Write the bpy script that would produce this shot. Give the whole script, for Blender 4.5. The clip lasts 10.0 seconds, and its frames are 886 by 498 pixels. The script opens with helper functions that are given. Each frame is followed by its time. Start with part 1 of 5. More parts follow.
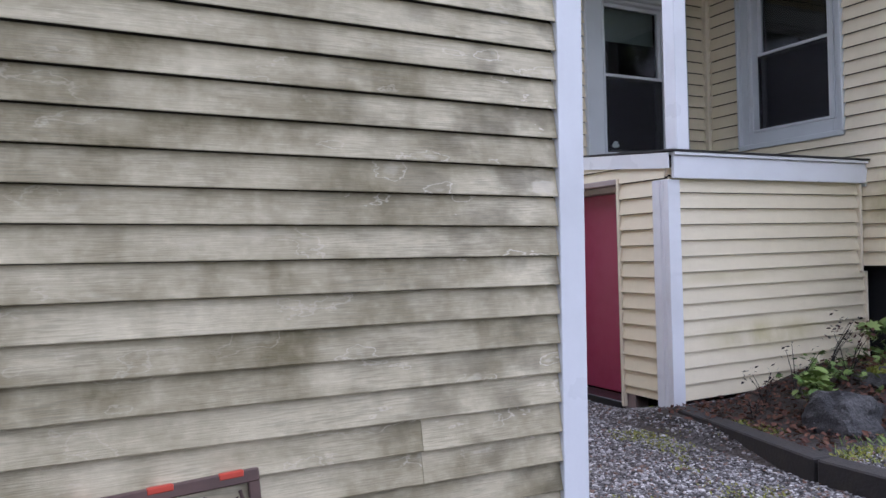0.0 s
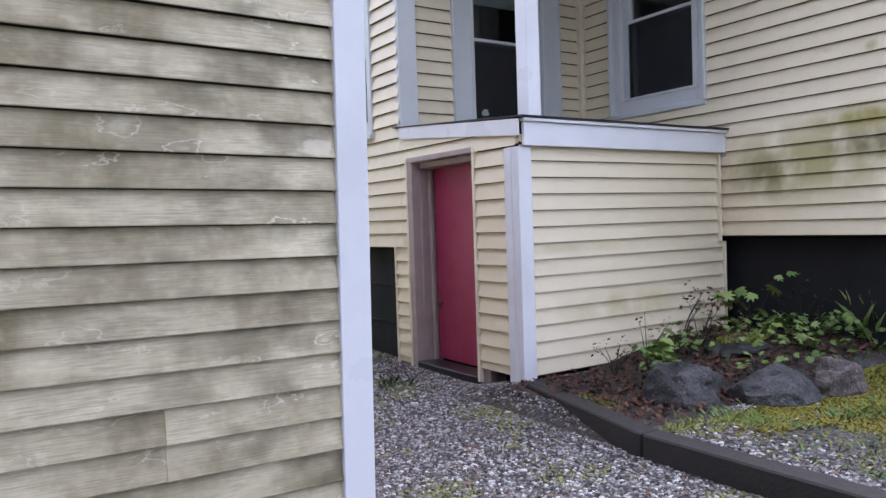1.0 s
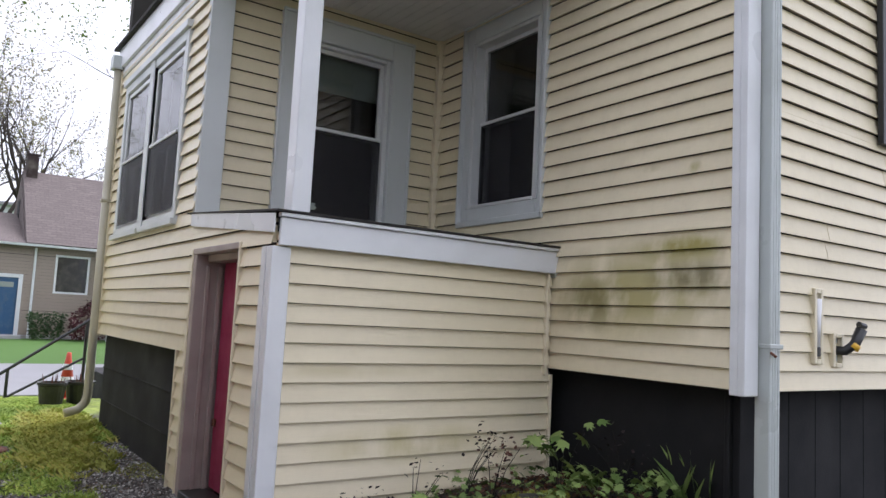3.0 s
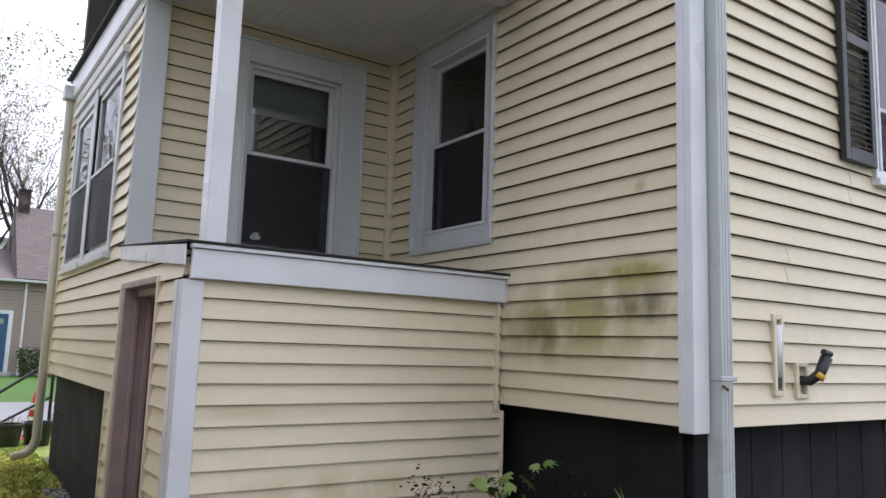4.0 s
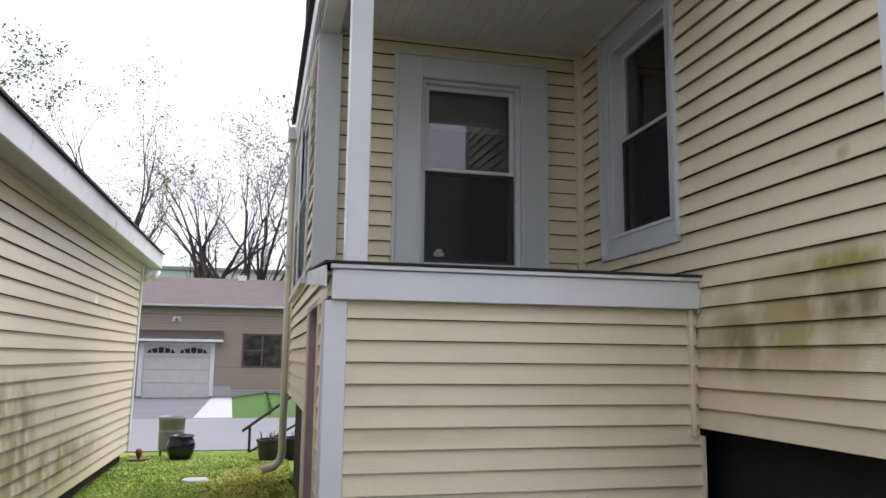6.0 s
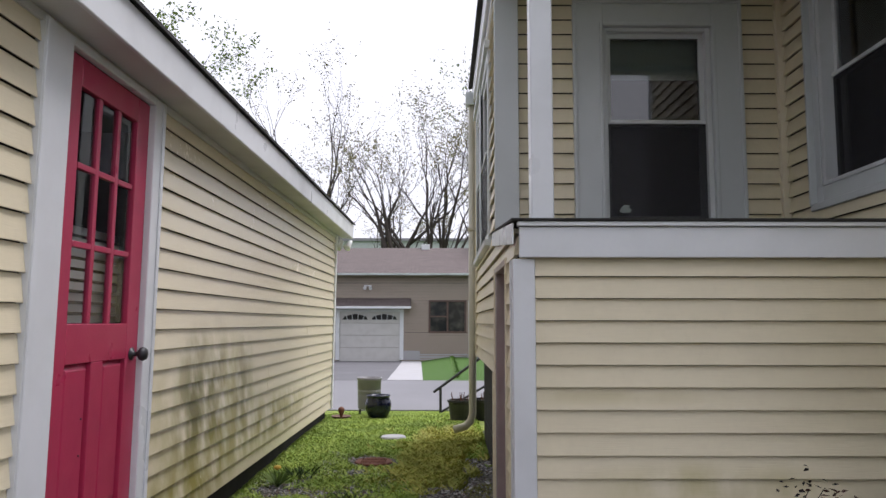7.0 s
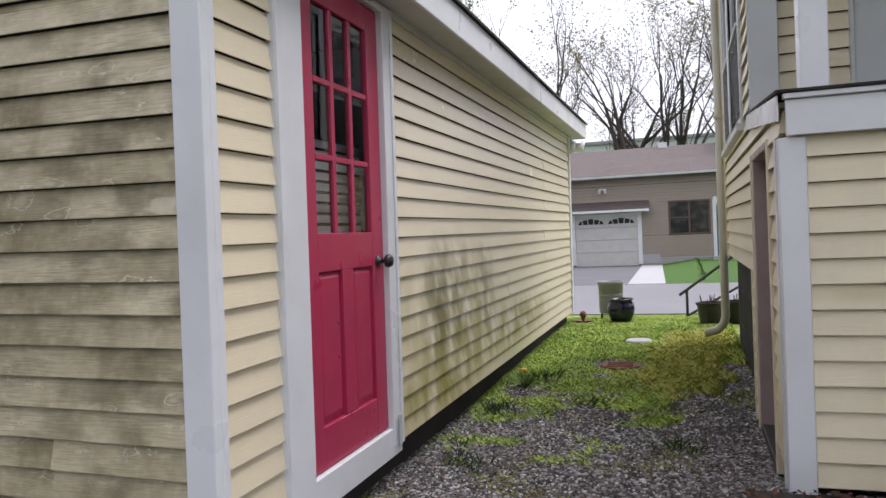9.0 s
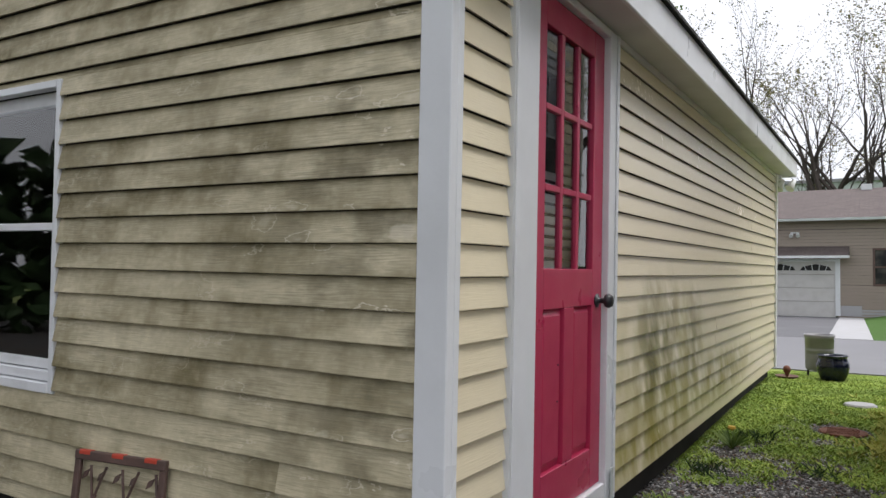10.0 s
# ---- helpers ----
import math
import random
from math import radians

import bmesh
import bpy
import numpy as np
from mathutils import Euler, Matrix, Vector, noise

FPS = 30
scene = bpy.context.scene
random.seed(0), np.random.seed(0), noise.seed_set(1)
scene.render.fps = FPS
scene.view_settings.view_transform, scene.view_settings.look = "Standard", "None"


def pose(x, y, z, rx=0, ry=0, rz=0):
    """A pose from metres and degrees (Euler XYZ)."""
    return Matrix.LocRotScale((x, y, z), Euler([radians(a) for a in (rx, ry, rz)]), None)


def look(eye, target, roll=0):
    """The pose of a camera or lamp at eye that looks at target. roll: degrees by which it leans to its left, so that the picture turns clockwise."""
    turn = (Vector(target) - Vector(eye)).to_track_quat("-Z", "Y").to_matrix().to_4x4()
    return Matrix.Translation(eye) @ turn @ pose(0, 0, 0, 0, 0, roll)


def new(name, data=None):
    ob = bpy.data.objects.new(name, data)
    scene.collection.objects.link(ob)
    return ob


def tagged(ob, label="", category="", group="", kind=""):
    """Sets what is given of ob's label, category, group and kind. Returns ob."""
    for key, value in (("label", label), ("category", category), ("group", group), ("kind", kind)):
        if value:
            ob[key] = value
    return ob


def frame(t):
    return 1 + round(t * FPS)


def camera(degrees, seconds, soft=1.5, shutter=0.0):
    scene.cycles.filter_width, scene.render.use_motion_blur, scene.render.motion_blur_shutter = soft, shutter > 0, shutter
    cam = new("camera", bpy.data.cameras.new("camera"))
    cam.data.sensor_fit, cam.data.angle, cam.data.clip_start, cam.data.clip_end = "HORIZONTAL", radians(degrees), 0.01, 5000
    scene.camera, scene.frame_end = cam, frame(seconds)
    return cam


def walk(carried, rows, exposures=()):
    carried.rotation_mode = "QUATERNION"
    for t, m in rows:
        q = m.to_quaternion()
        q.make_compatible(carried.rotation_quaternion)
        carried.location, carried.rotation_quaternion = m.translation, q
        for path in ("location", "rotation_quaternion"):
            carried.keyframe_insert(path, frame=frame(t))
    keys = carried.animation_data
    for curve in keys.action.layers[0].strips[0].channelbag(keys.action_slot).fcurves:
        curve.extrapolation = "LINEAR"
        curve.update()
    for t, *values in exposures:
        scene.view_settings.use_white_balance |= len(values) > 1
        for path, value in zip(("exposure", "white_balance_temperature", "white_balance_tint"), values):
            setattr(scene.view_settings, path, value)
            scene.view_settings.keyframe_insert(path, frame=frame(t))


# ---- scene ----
cam = camera(61.4, 10.0)
PATH = [
    (0, (-0.194, 0.08, 1.184), (0.728, 1.855, 1.189), -1.6),
    (0.5, (0.157, 0.002, 1.196), (1.213, 1.7, 1.154), -1.3),
    (1, (0.396, 0.055, 1.142), (1.489, 1.729, 1.074), -1.9),
    (1.5, (0.7, 0.178, 1.153), (1.652, 1.935, 1.07), -0.7),
    (2, (1.077, 0.029, 1.168), (1.982, 1.812, 1.124), -1.0),
    (2.5, (1.417, -0.024, 1.199), (2.383, 1.727, 1.249), 0.7),
    (3, (1.884, -0.015, 1.26), (3.027, 1.615, 1.452), 2.9),
    (3.2, (1.969, -0.03, 1.297), (3.179, 1.551, 1.494), 1.7),
    (4.5, (2.664, 0.042, 1.318), (3.732, 1.706, 1.619), 2.1),
    (5, (2.891, 0.109, 1.327), (3.908, 1.801, 1.648), 1.9),
    (5.5, (3.041, 0.061, 1.327), (3.706, 1.924, 1.618), 0.9),
    (6, (3.122, 0.051, 1.343), (3.589, 1.974, 1.631), 0.6),
    (7.3, (3.076, 0.154, 1.289), (2.976, 2.147, 1.433), -0.3),
    (7.5, (3.067, 0.168, 1.276), (2.933, 2.161, 1.38), -0.5),
    (8, (3.056, 0.193, 1.269), (2.809, 2.177, 1.275), -0.3),
    (8.5, (3.051, 0.272, 1.279), (2.629, 2.227, 1.277), -0.9),
    (9, (3.039, 0.319, 1.273), (2.422, 2.221, 1.234), -2.5),
    (9.5, (2.971, 0.335, 1.286), (2.312, 2.223, 1.288), -1.9),
    (10, (2.731, 0.389, 1.287), (1.717, 2.111, 1.346), 0.4),
]
# seconds, stops, kelvin, tint
EXPOSURES = [
    (0.0, 0.9, 5450, 23), (0.6, 1.05, 5450, 23), (1.2, 1.02, 5500, 23), (2.0, 1.05, 5620, 22), (2.6, 0.85, 5900, 18), (3.2, 0.67, 5980, 18),
    (4.5, 0.7, 5960, 18), (5.2, 0.62, 6000, 18), (6.0, 0.52, 6100, 18), (7.5, 0.2, 6200, 18), (8.5, 0.3, 6220, 18), (9.3, 0.4, 6150, 17), (10.0, 0.2, 6300, 13),
]
walk(cam, [(t, look(eye, target, roll)) for t, eye, target, roll in PATH], EXPOSURES)

# ---- world, sun and exposure ----
world = bpy.data.worlds.new("sky")
scene.world = world
world.use_nodes = True
wn, wl = world.node_tree.nodes, world.node_tree.links
wbg = wn["Background"]
sky = wn.new("ShaderNodeTexSky")
sky.sky_type, sky.sun_disc = "NISHITA", False
sky.sun_elevation, sky.sun_rotation, sky.dust_density = radians(64), radians(62), 4.0
w_tc, w_map, w_noise, w_ramp = wn.new("ShaderNodeTexCoord"), wn.new("ShaderNodeMapping"), wn.new("ShaderNodeTexNoise"), wn.new("ShaderNodeValToRGB")
w_map.inputs["Scale"].default_value = (1.2, 1.2, 3.0)
w_noise.inputs["Scale"].default_value, w_noise.inputs["Detail"].default_value = 2.2, 6.0
w_ramp.color_ramp.elements[0].position, w_ramp.color_ramp.elements[0].color = 0.34, (15.0, 15.3, 15.9, 1)
w_ramp.color_ramp.elements[1].position, w_ramp.color_ramp.elements[1].color = 0.6, (17.0, 17.2, 17.6, 1)
w_mix = wn.new("ShaderNodeMix")
w_mix.data_type = "RGBA"
w_mix.inputs[0].default_value = 0.88
wl.new(w_tc.outputs["Generated"], w_map.inputs[0])
wl.new(w_map.outputs[0], w_noise.inputs["Vector"])
wl.new(w_noise.outputs[0], w_ramp.inputs[0])
wl.new(sky.outputs[0], w_mix.inputs[6])
wl.new(w_ramp.outputs[0], w_mix.inputs[7])
wl.new(w_mix.outputs[2], wbg.inputs[0])
wbg.inputs[1].default_value = 0.065
sun = new("sun", bpy.data.lights.new("sun", "SUN"))
sun.data.energy, sun.data.angle, sun.data.color = 3.0, radians(40), (1.0, 0.97, 0.93)
sun.matrix_world = look((3.9, 2.1, 9), (0, 0, 0))

# ---- materials ----


def nodes_of(name):
    m = bpy.data.materials.new(name)
    m.use_nodes = True
    nt = m.node_tree
    return m, nt.nodes, nt.links, nt.nodes["Principled BSDF"]


def noise_node(n, l, scale, detail=4.0, stretch=(1, 1, 1), world_pos=True, shift=None):
    tex, mp = n.new("ShaderNodeTexNoise"), n.new("ShaderNodeMapping")
    tex.inputs["Scale"].default_value, tex.inputs["Detail"].default_value = scale, detail
    mp.inputs["Scale"].default_value = stretch
    if world_pos:
        l.new(n.new("ShaderNodeNewGeometry").outputs["Position"], mp.inputs[0])
    else:
        l.new(n.new("ShaderNodeTexCoord").outputs["Object"], mp.inputs[0])
    if shift is None:
        l.new(mp.outputs[0], tex.inputs["Vector"])
    else:  # each board has a pattern of its own
        mul, add = n.new("ShaderNodeVectorMath"), n.new("ShaderNodeVectorMath")
        mul.operation, add.operation = "SCALE", "ADD"
        mul.inputs[0].default_value = (23.0, 31.0, 7.0)
        l.new(shift, mul.inputs["Scale"])
        l.new(mp.outputs[0], add.inputs[0])
        l.new(mul.outputs[0], add.inputs[1])
        l.new(add.outputs[0], tex.inputs["Vector"])
    return tex.outputs[0]


def span(n, l, value, lo, hi, a=0.0, b=1.0):
    r = n.new("ShaderNodeMapRange")
    r.inputs[1].default_value, r.inputs[2].default_value, r.inputs[3].default_value, r.inputs[4].default_value = lo, hi, a, b
    l.new(value, r.inputs[0])
    return r.outputs[0]


def calc(n, l, op, a, b):
    m = n.new("ShaderNodeMath")
    m.operation, m.use_clamp = op, op in ("ADD", "MULTIPLY", "SUBTRACT")
    for s, v in zip(m.inputs, (a, b)):
        if isinstance(v, (int, float)):
            s.default_value = v
        else:
            l.new(v, s)
    return m.outputs[0]


def mixed(n, l, fac, a, b, mode="MIX"):
    m = n.new("ShaderNodeMix")
    m.data_type, m.blend_type = "RGBA", mode
    for s, v in ((m.inputs[0], fac), (m.inputs[6], a), (m.inputs[7], b)):
        if isinstance(v, (int, float)):
            s.default_value = v
        elif isinstance(v, tuple):
            s.default_value = (*v[:3], 1)
        else:
            l.new(v, s)
    return m.outputs[2]


def bump(n, l, bsdf, height, strength=0.3, distance=0.01):
    b = n.new("ShaderNodeBump")
    b.inputs["Strength"].default_value, b.inputs["Distance"].default_value = strength, distance
    l.new(height, b.inputs["Height"])
    l.new(b.outputs[0], bsdf.inputs["Normal"])


def blob(n, l, centre, radius, noise, lo=0.35, hi=0.6):
    """A stain with a soft ragged outline round a centre."""
    g, s, d, ln = n.new("ShaderNodeNewGeometry"), n.new("ShaderNodeVectorMath"), n.new("ShaderNodeVectorMath"), n.new("ShaderNodeVectorMath")
    s.operation, d.operation, ln.operation = "SUBTRACT", "DIVIDE", "LENGTH"
    s.inputs[1].default_value, d.inputs[1].default_value = centre, radius
    l.new(g.outputs["Position"], s.inputs[0])
    l.new(s.outputs[0], d.inputs[0])
    l.new(d.outputs[0], ln.inputs[0])
    inside = span(n, l, ln.outputs["Value"], 1.0, 0.25)
    return calc(n, l, "MULTIPLY", inside, span(n, l, noise, lo, hi))


def paint(name, colour, rough=0.45, dirt=0.25, dirt_colour=(0.25, 0.24, 0.2), scale=3.0, relief=0.1, metal=0.0, vary=0.06):
    m, n, l, b = nodes_of(name)
    big, fine = noise_node(n, l, scale, 5), noise_node(n, l, 60, 3)
    c = mixed(n, l, calc(n, l, "MULTIPLY", span(n, l, big, 0.45, 0.75), dirt), colour, dirt_colour)
    c = mixed(n, l, calc(n, l, "MULTIPLY", fine, vary), c, tuple(0.5 * v for v in colour))
    l.new(c, b.inputs["Base Color"])
    l.new(span(n, l, big, 0.3, 0.7, max(rough - 0.1, 0.03), rough + 0.12), b.inputs["Roughness"])
    b.inputs["Metallic"].default_value = metal
    bump(n, l, b, fine, relief, 0.004)
    return m


def vinyl(name, colour, grime, grime_colour=(0.16, 0.145, 0.09), streak=1.0, stains=(), rough=0.32, sheen=0.45):
    """Embossed vinyl siding: wood grain along the board, grime in clouds and runs, stains of algae."""
    m, n, l, b = nodes_of(name)
    each = n.new("ShaderNodeObjectInfo").outputs["Random"]
    cloud = noise_node(n, l, 1.3, 6, (1, 1, 1.6))
    runs = noise_node(n, l, 9.0, 5, (1, 1, 0.3), shift=each)
    grain = noise_node(n, l, 9.0, 4, (1, 1, 26), shift=each)
    speck = noise_node(n, l, 38, 4, (1, 1, 0.7))
    c = mixed(n, l, span(n, l, each, 0, 1, 0.0, 0.14), colour, tuple(v * 0.8 for v in colour))
    f = calc(n, l, "MULTIPLY", calc(n, l, "ADD", span(n, l, cloud, 0.36, 0.66, 0, 0.65), span(n, l, runs, 0.42, 0.7, 0, 0.5 * streak)), grime)
    f = calc(n, l, "MULTIPLY", f, span(n, l, each, 0, 1, 0.75, 1.2))
    f = calc(n, l, "ADD", f, calc(n, l, "MULTIPLY", span(n, l, speck, 0.5, 0.75), grime * 0.5))
    c = mixed(n, l, f, c, grime_colour)
    c = mixed(n, l, calc(n, l, "MULTIPLY", span(n, l, grain, 0.45, 0.72), min(0.06 + 0.35 * grime, 0.3)), c, tuple(v * 0.55 for v in colour))
    film = noise_node(n, l, 5, 8, (1, 1, 0.6))
    for centre, radius, tint, amount in stains:
        k = blob(n, l, centre, radius, runs if amount > 0 else film, 0.33, 0.58)
        c = mixed(n, l, calc(n, l, "MULTIPLY", k, abs(amount)), c, tint)
    l.new(c, b.inputs["Base Color"])
    l.new(span(n, l, f, 0, 0.7, rough, rough + 0.35), b.inputs["Roughness"])
    b.inputs["Specular IOR Level"].default_value = sheen
    bump(n, l, b, grain, 0.35, 0.003)
    return m


def weathered(name):
    """Old siding under a film of grime: smeared along each board, rubbed through in pale patches and thin trails."""
    m, n, l, b = nodes_of(name)
    each = n.new("ShaderNodeObjectInfo").outputs["Random"]
    smear = noise_node(n, l, 2.2, 7, (1, 1, 3.2), shift=each)
    cloud = noise_node(n, l, 0.9, 4, (1, 1, 1.1))
    grain = noise_node(n, l, 11.0, 6, (1, 1, 17), shift=each)
    drip = noise_node(n, l, 6.0, 6, (1.3, 1, 0.5), shift=each)
    fine = noise_node(n, l, 26, 6, (1, 1, 1.4))
    sp = n.new("ShaderNodeSeparateXYZ")
    l.new(n.new("ShaderNodeNewGeometry").outputs["Position"], sp.inputs[0])
    old = span(n, l, sp.outputs[0], 0.3, 1.5)
    film = calc(n, l, "ADD", span(n, l, smear, 0.34, 0.64, 0.08, 0.66), span(n, l, cloud, 0.4, 0.66, 0, 0.3))
    film = calc(n, l, "ADD", film, span(n, l, drip, 0.46, 0.7, 0, 0.3))
    film = calc(n, l, "MULTIPLY", film, span(n, l, each, 0, 1, 0.62, 1.12))
    film = calc(n, l, "SUBTRACT", film, span(n, l, fine, 0.45, 0.8, 0, 0.22))
    c = mixed(n, l, film, (0.64, 0.57, 0.39), (0.17, 0.14, 0.065))
    c = mixed(n, l, calc(n, l, "MULTIPLY", span(n, l, grain, 0.48, 0.62, 0, 0.4), span(n, l, noise_node(n, l, 4.0, 3), 0.4, 0.6, 0.2, 1)), c, (0.2, 0.18, 0.115))
    # dark mould that thickens towards the corner of the shed
    mould = calc(n, l, "MULTIPLY", span(n, l, noise_node(n, l, 4.6, 7, (1, 1, 1.3), shift=each), 0.5, 0.66), calc(n, l, "MULTIPLY", old, 0.75))
    c = mixed(n, l, mould, c, (0.1, 0.083, 0.04))
    # pale patches where the film has washed off, edged with thin trails
    line, off = n.new("ShaderNodeMath"), n.new("ShaderNodeMath")
    line.operation, off.operation = "ABSOLUTE", "SUBTRACT"
    patch = noise_node(n, l, 4.2, 7, (1, 1, 2.4), shift=each)
    l.new(patch, off.inputs[0])
    off.inputs[1].default_value = 0.6
    l.new(off.outputs[0], line.inputs[0])
    trail = calc(n, l, "MULTIPLY", span(n, l, line.outputs[0], 0.011, 0.003), span(n, l, noise_node(n, l, 3.1, 3), 0.44, 0.52))
    washed = calc(n, l, "MULTIPLY", span(n, l, patch, 0.64, 0.69), 0.6)
    trail = calc(n, l, "MULTIPLY", calc(n, l, "ADD", trail, washed), calc(n, l, "ADD", calc(n, l, "MULTIPLY", old, 0.6), 0.22))
    c = mixed(n, l, trail, c, (0.7, 0.64, 0.5))
    l.new(c, b.inputs["Base Color"])
    l.new(span(n, l, film, 0.0, 0.7, 0.36, 0.6), b.inputs["Roughness"])
    b.inputs["Specular IOR Level"].default_value = 0.5
    bump(n, l, b, grain, 0.5, 0.004)
    return m


def shingle(name, colour):
    m, n, l, b = nodes_of(name)
    br, mp = n.new("ShaderNodeTexBrick"), n.new("ShaderNodeMapping")
    l.new(n.new("ShaderNodeNewGeometry").outputs["Position"], mp.inputs[0])
    l.new(mp.outputs[0], br.inputs[0])
    br.inputs["Scale"].default_value, br.inputs["Mortar Size"].default_value, br.inputs["Brick Width"].default_value, br.inputs["Row Height"].default_value = 1.0, 0.012, 0.33, 0.13
    br.inputs["Color1"].default_value, br.inputs["Color2"].default_value = (*colour, 1), (*[v * 0.7 for v in colour], 1)
    br.inputs["Mortar"].default_value = (*[v * 0.45 for v in colour], 1)
    c = mixed(n, l, span(n, l, noise_node(n, l, 1.4, 6), 0.35, 0.7, 0, 0.6), br.outputs[0], tuple(v * 0.65 for v in colour))
    grit = noise_node(n, l, 90, 2)
    c = mixed(n, l, span(n, l, grit, 0.4, 0.7, 0, 0.5), c, tuple(v * 1.5 for v in colour))
    l.new(c, b.inputs["Base Color"])
    b.inputs["Roughness"].default_value = 0.9
    bump(n, l, b, grit, 0.5, 0.01)
    return m


def leafy(name, a, bcol, rough=0.55):
    m, n, l, b = nodes_of(name)
    isl = n.new("ShaderNodeNewGeometry").outputs["Random Per Island"]
    c = mixed(n, l, isl, a, bcol)
    c = mixed(n, l, span(n, l, noise_node(n, l, 2.0, 4), 0.4, 0.65, 0, 0.6), c, tuple(0.6 * v for v in a))
    l.new(c, b.inputs["Base Color"])
    b.inputs["Roughness"].default_value = rough
    b.inputs["Specular IOR Level"].default_value = 0.3
    return m


def gravelly(name):
    """Crushed stone: mostly grey, some nearly white, some nearly black, a few brown."""
    m, n, l, b = nodes_of(name)
    r = n.new("ShaderNodeValToRGB")
    stops = ((0.0, (0.02, 0.018, 0.017)), (0.26, (0.07, 0.065, 0.063)), (0.46, (0.17, 0.165, 0.163)), (0.66, (0.32, 0.31, 0.305)), (0.84, (0.56, 0.55, 0.53)), (0.93, (0.16, 0.09, 0.055)))
    e = r.color_ramp.elements
    while len(e) < len(stops):
        e.new(0.5)
    for s, (at, c) in zip(e, stops):
        s.position, s.color = at, (*c, 1)
    r.color_ramp.interpolation = "CONSTANT"
    l.new(n.new("ShaderNodeNewGeometry").outputs["Random Per Island"], r.inputs[0])
    c = mixed(n, l, span(n, l, noise_node(n, l, 130, 3), 0.35, 0.7, 0, 0.45), r.outputs[0], (0.1, 0.09, 0.085))
    c = mixed(n, l, span(n, l, noise_node(n, l, 1.7, 5), 0.48, 0.66, 0, 0.3), c, (0.07, 0.058, 0.045))
    l.new(c, b.inputs["Base Color"])
    b.inputs["Roughness"].default_value = 0.7
    return m


def rocky(name, dark, pale):
    """Split field stone: veins, pale lichen freckles and rough relief."""
    m, n, l, b = nodes_of(name)
    bed, grit, freckle = noise_node(n, l, 9, 8, (1, 1, 2.4)), noise_node(n, l, 70, 5), noise_node(n, l, 34, 3)
    c = mixed(n, l, span(n, l, bed, 0.4, 0.68), dark, pale)
    c = mixed(n, l, span(n, l, grit, 0.42, 0.7, 0, 0.7), c, tuple(0.4 * v for v in dark))
    c = mixed(n, l, span(n, l, freckle, 0.62, 0.68, 0, 0.6), c, tuple(1.5 * v for v in pale))
    l.new(c, b.inputs["Base Color"])
    b.inputs["Roughness"].default_value = 0.7
    bump(n, l, b, calc(n, l, "ADD", calc(n, l, "MULTIPLY", bed, 0.6), calc(n, l, "MULTIPLY", grit, 0.4)), 0.9, 0.03)
    return m


def clear_glass(name, tint=(0.75, 0.8, 0.8), rough=0.02):
    m, n, l, b = nodes_of(name)
    n.remove(b)
    out = n["Material Output"]
    t, g, f, mx = n.new("ShaderNodeBsdfTransparent"), n.new("ShaderNodeBsdfGlossy"), n.new("ShaderNodeFresnel"), n.new("ShaderNodeMixShader")
    t.inputs[0].default_value, g.inputs["Roughness"].default_value, f.inputs[0].default_value = (*tint, 1), rough, 2.05
    bp = n.new("ShaderNodeBump")
    bp.inputs["Strength"].default_value, bp.inputs["Distance"].default_value = 0.05, 0.01
    l.new(noise_node(n, l, 3.0, 1), bp.inputs["Height"])
    l.new(bp.outputs[0], g.inputs["Normal"])
    l.new(f.outputs[0], mx.inputs[0])
    l.new(t.outputs[0], mx.inputs[1])
    l.new(g.outputs[0], mx.inputs[2])
    l.new(mx.outputs[0], out.inputs[0])
    return m


def screen_mat(name, colour, see=0.45):
    m, n, l, b = nodes_of(name)
    out = n["Material Output"]
    t, mx = n.new("ShaderNodeBsdfTransparent"), n.new("ShaderNodeMixShader")
    mx.inputs[0].default_value = 1 - see
    b.inputs["Base Color"].default_value, b.inputs["Roughness"].default_value = (*colour, 1), 0.6
    l.new(t.outputs[0], mx.inputs[1])
    l.new(b.outputs[0], mx.inputs[2])
    l.new(mx.outputs[0], out.inputs[0])
    return m


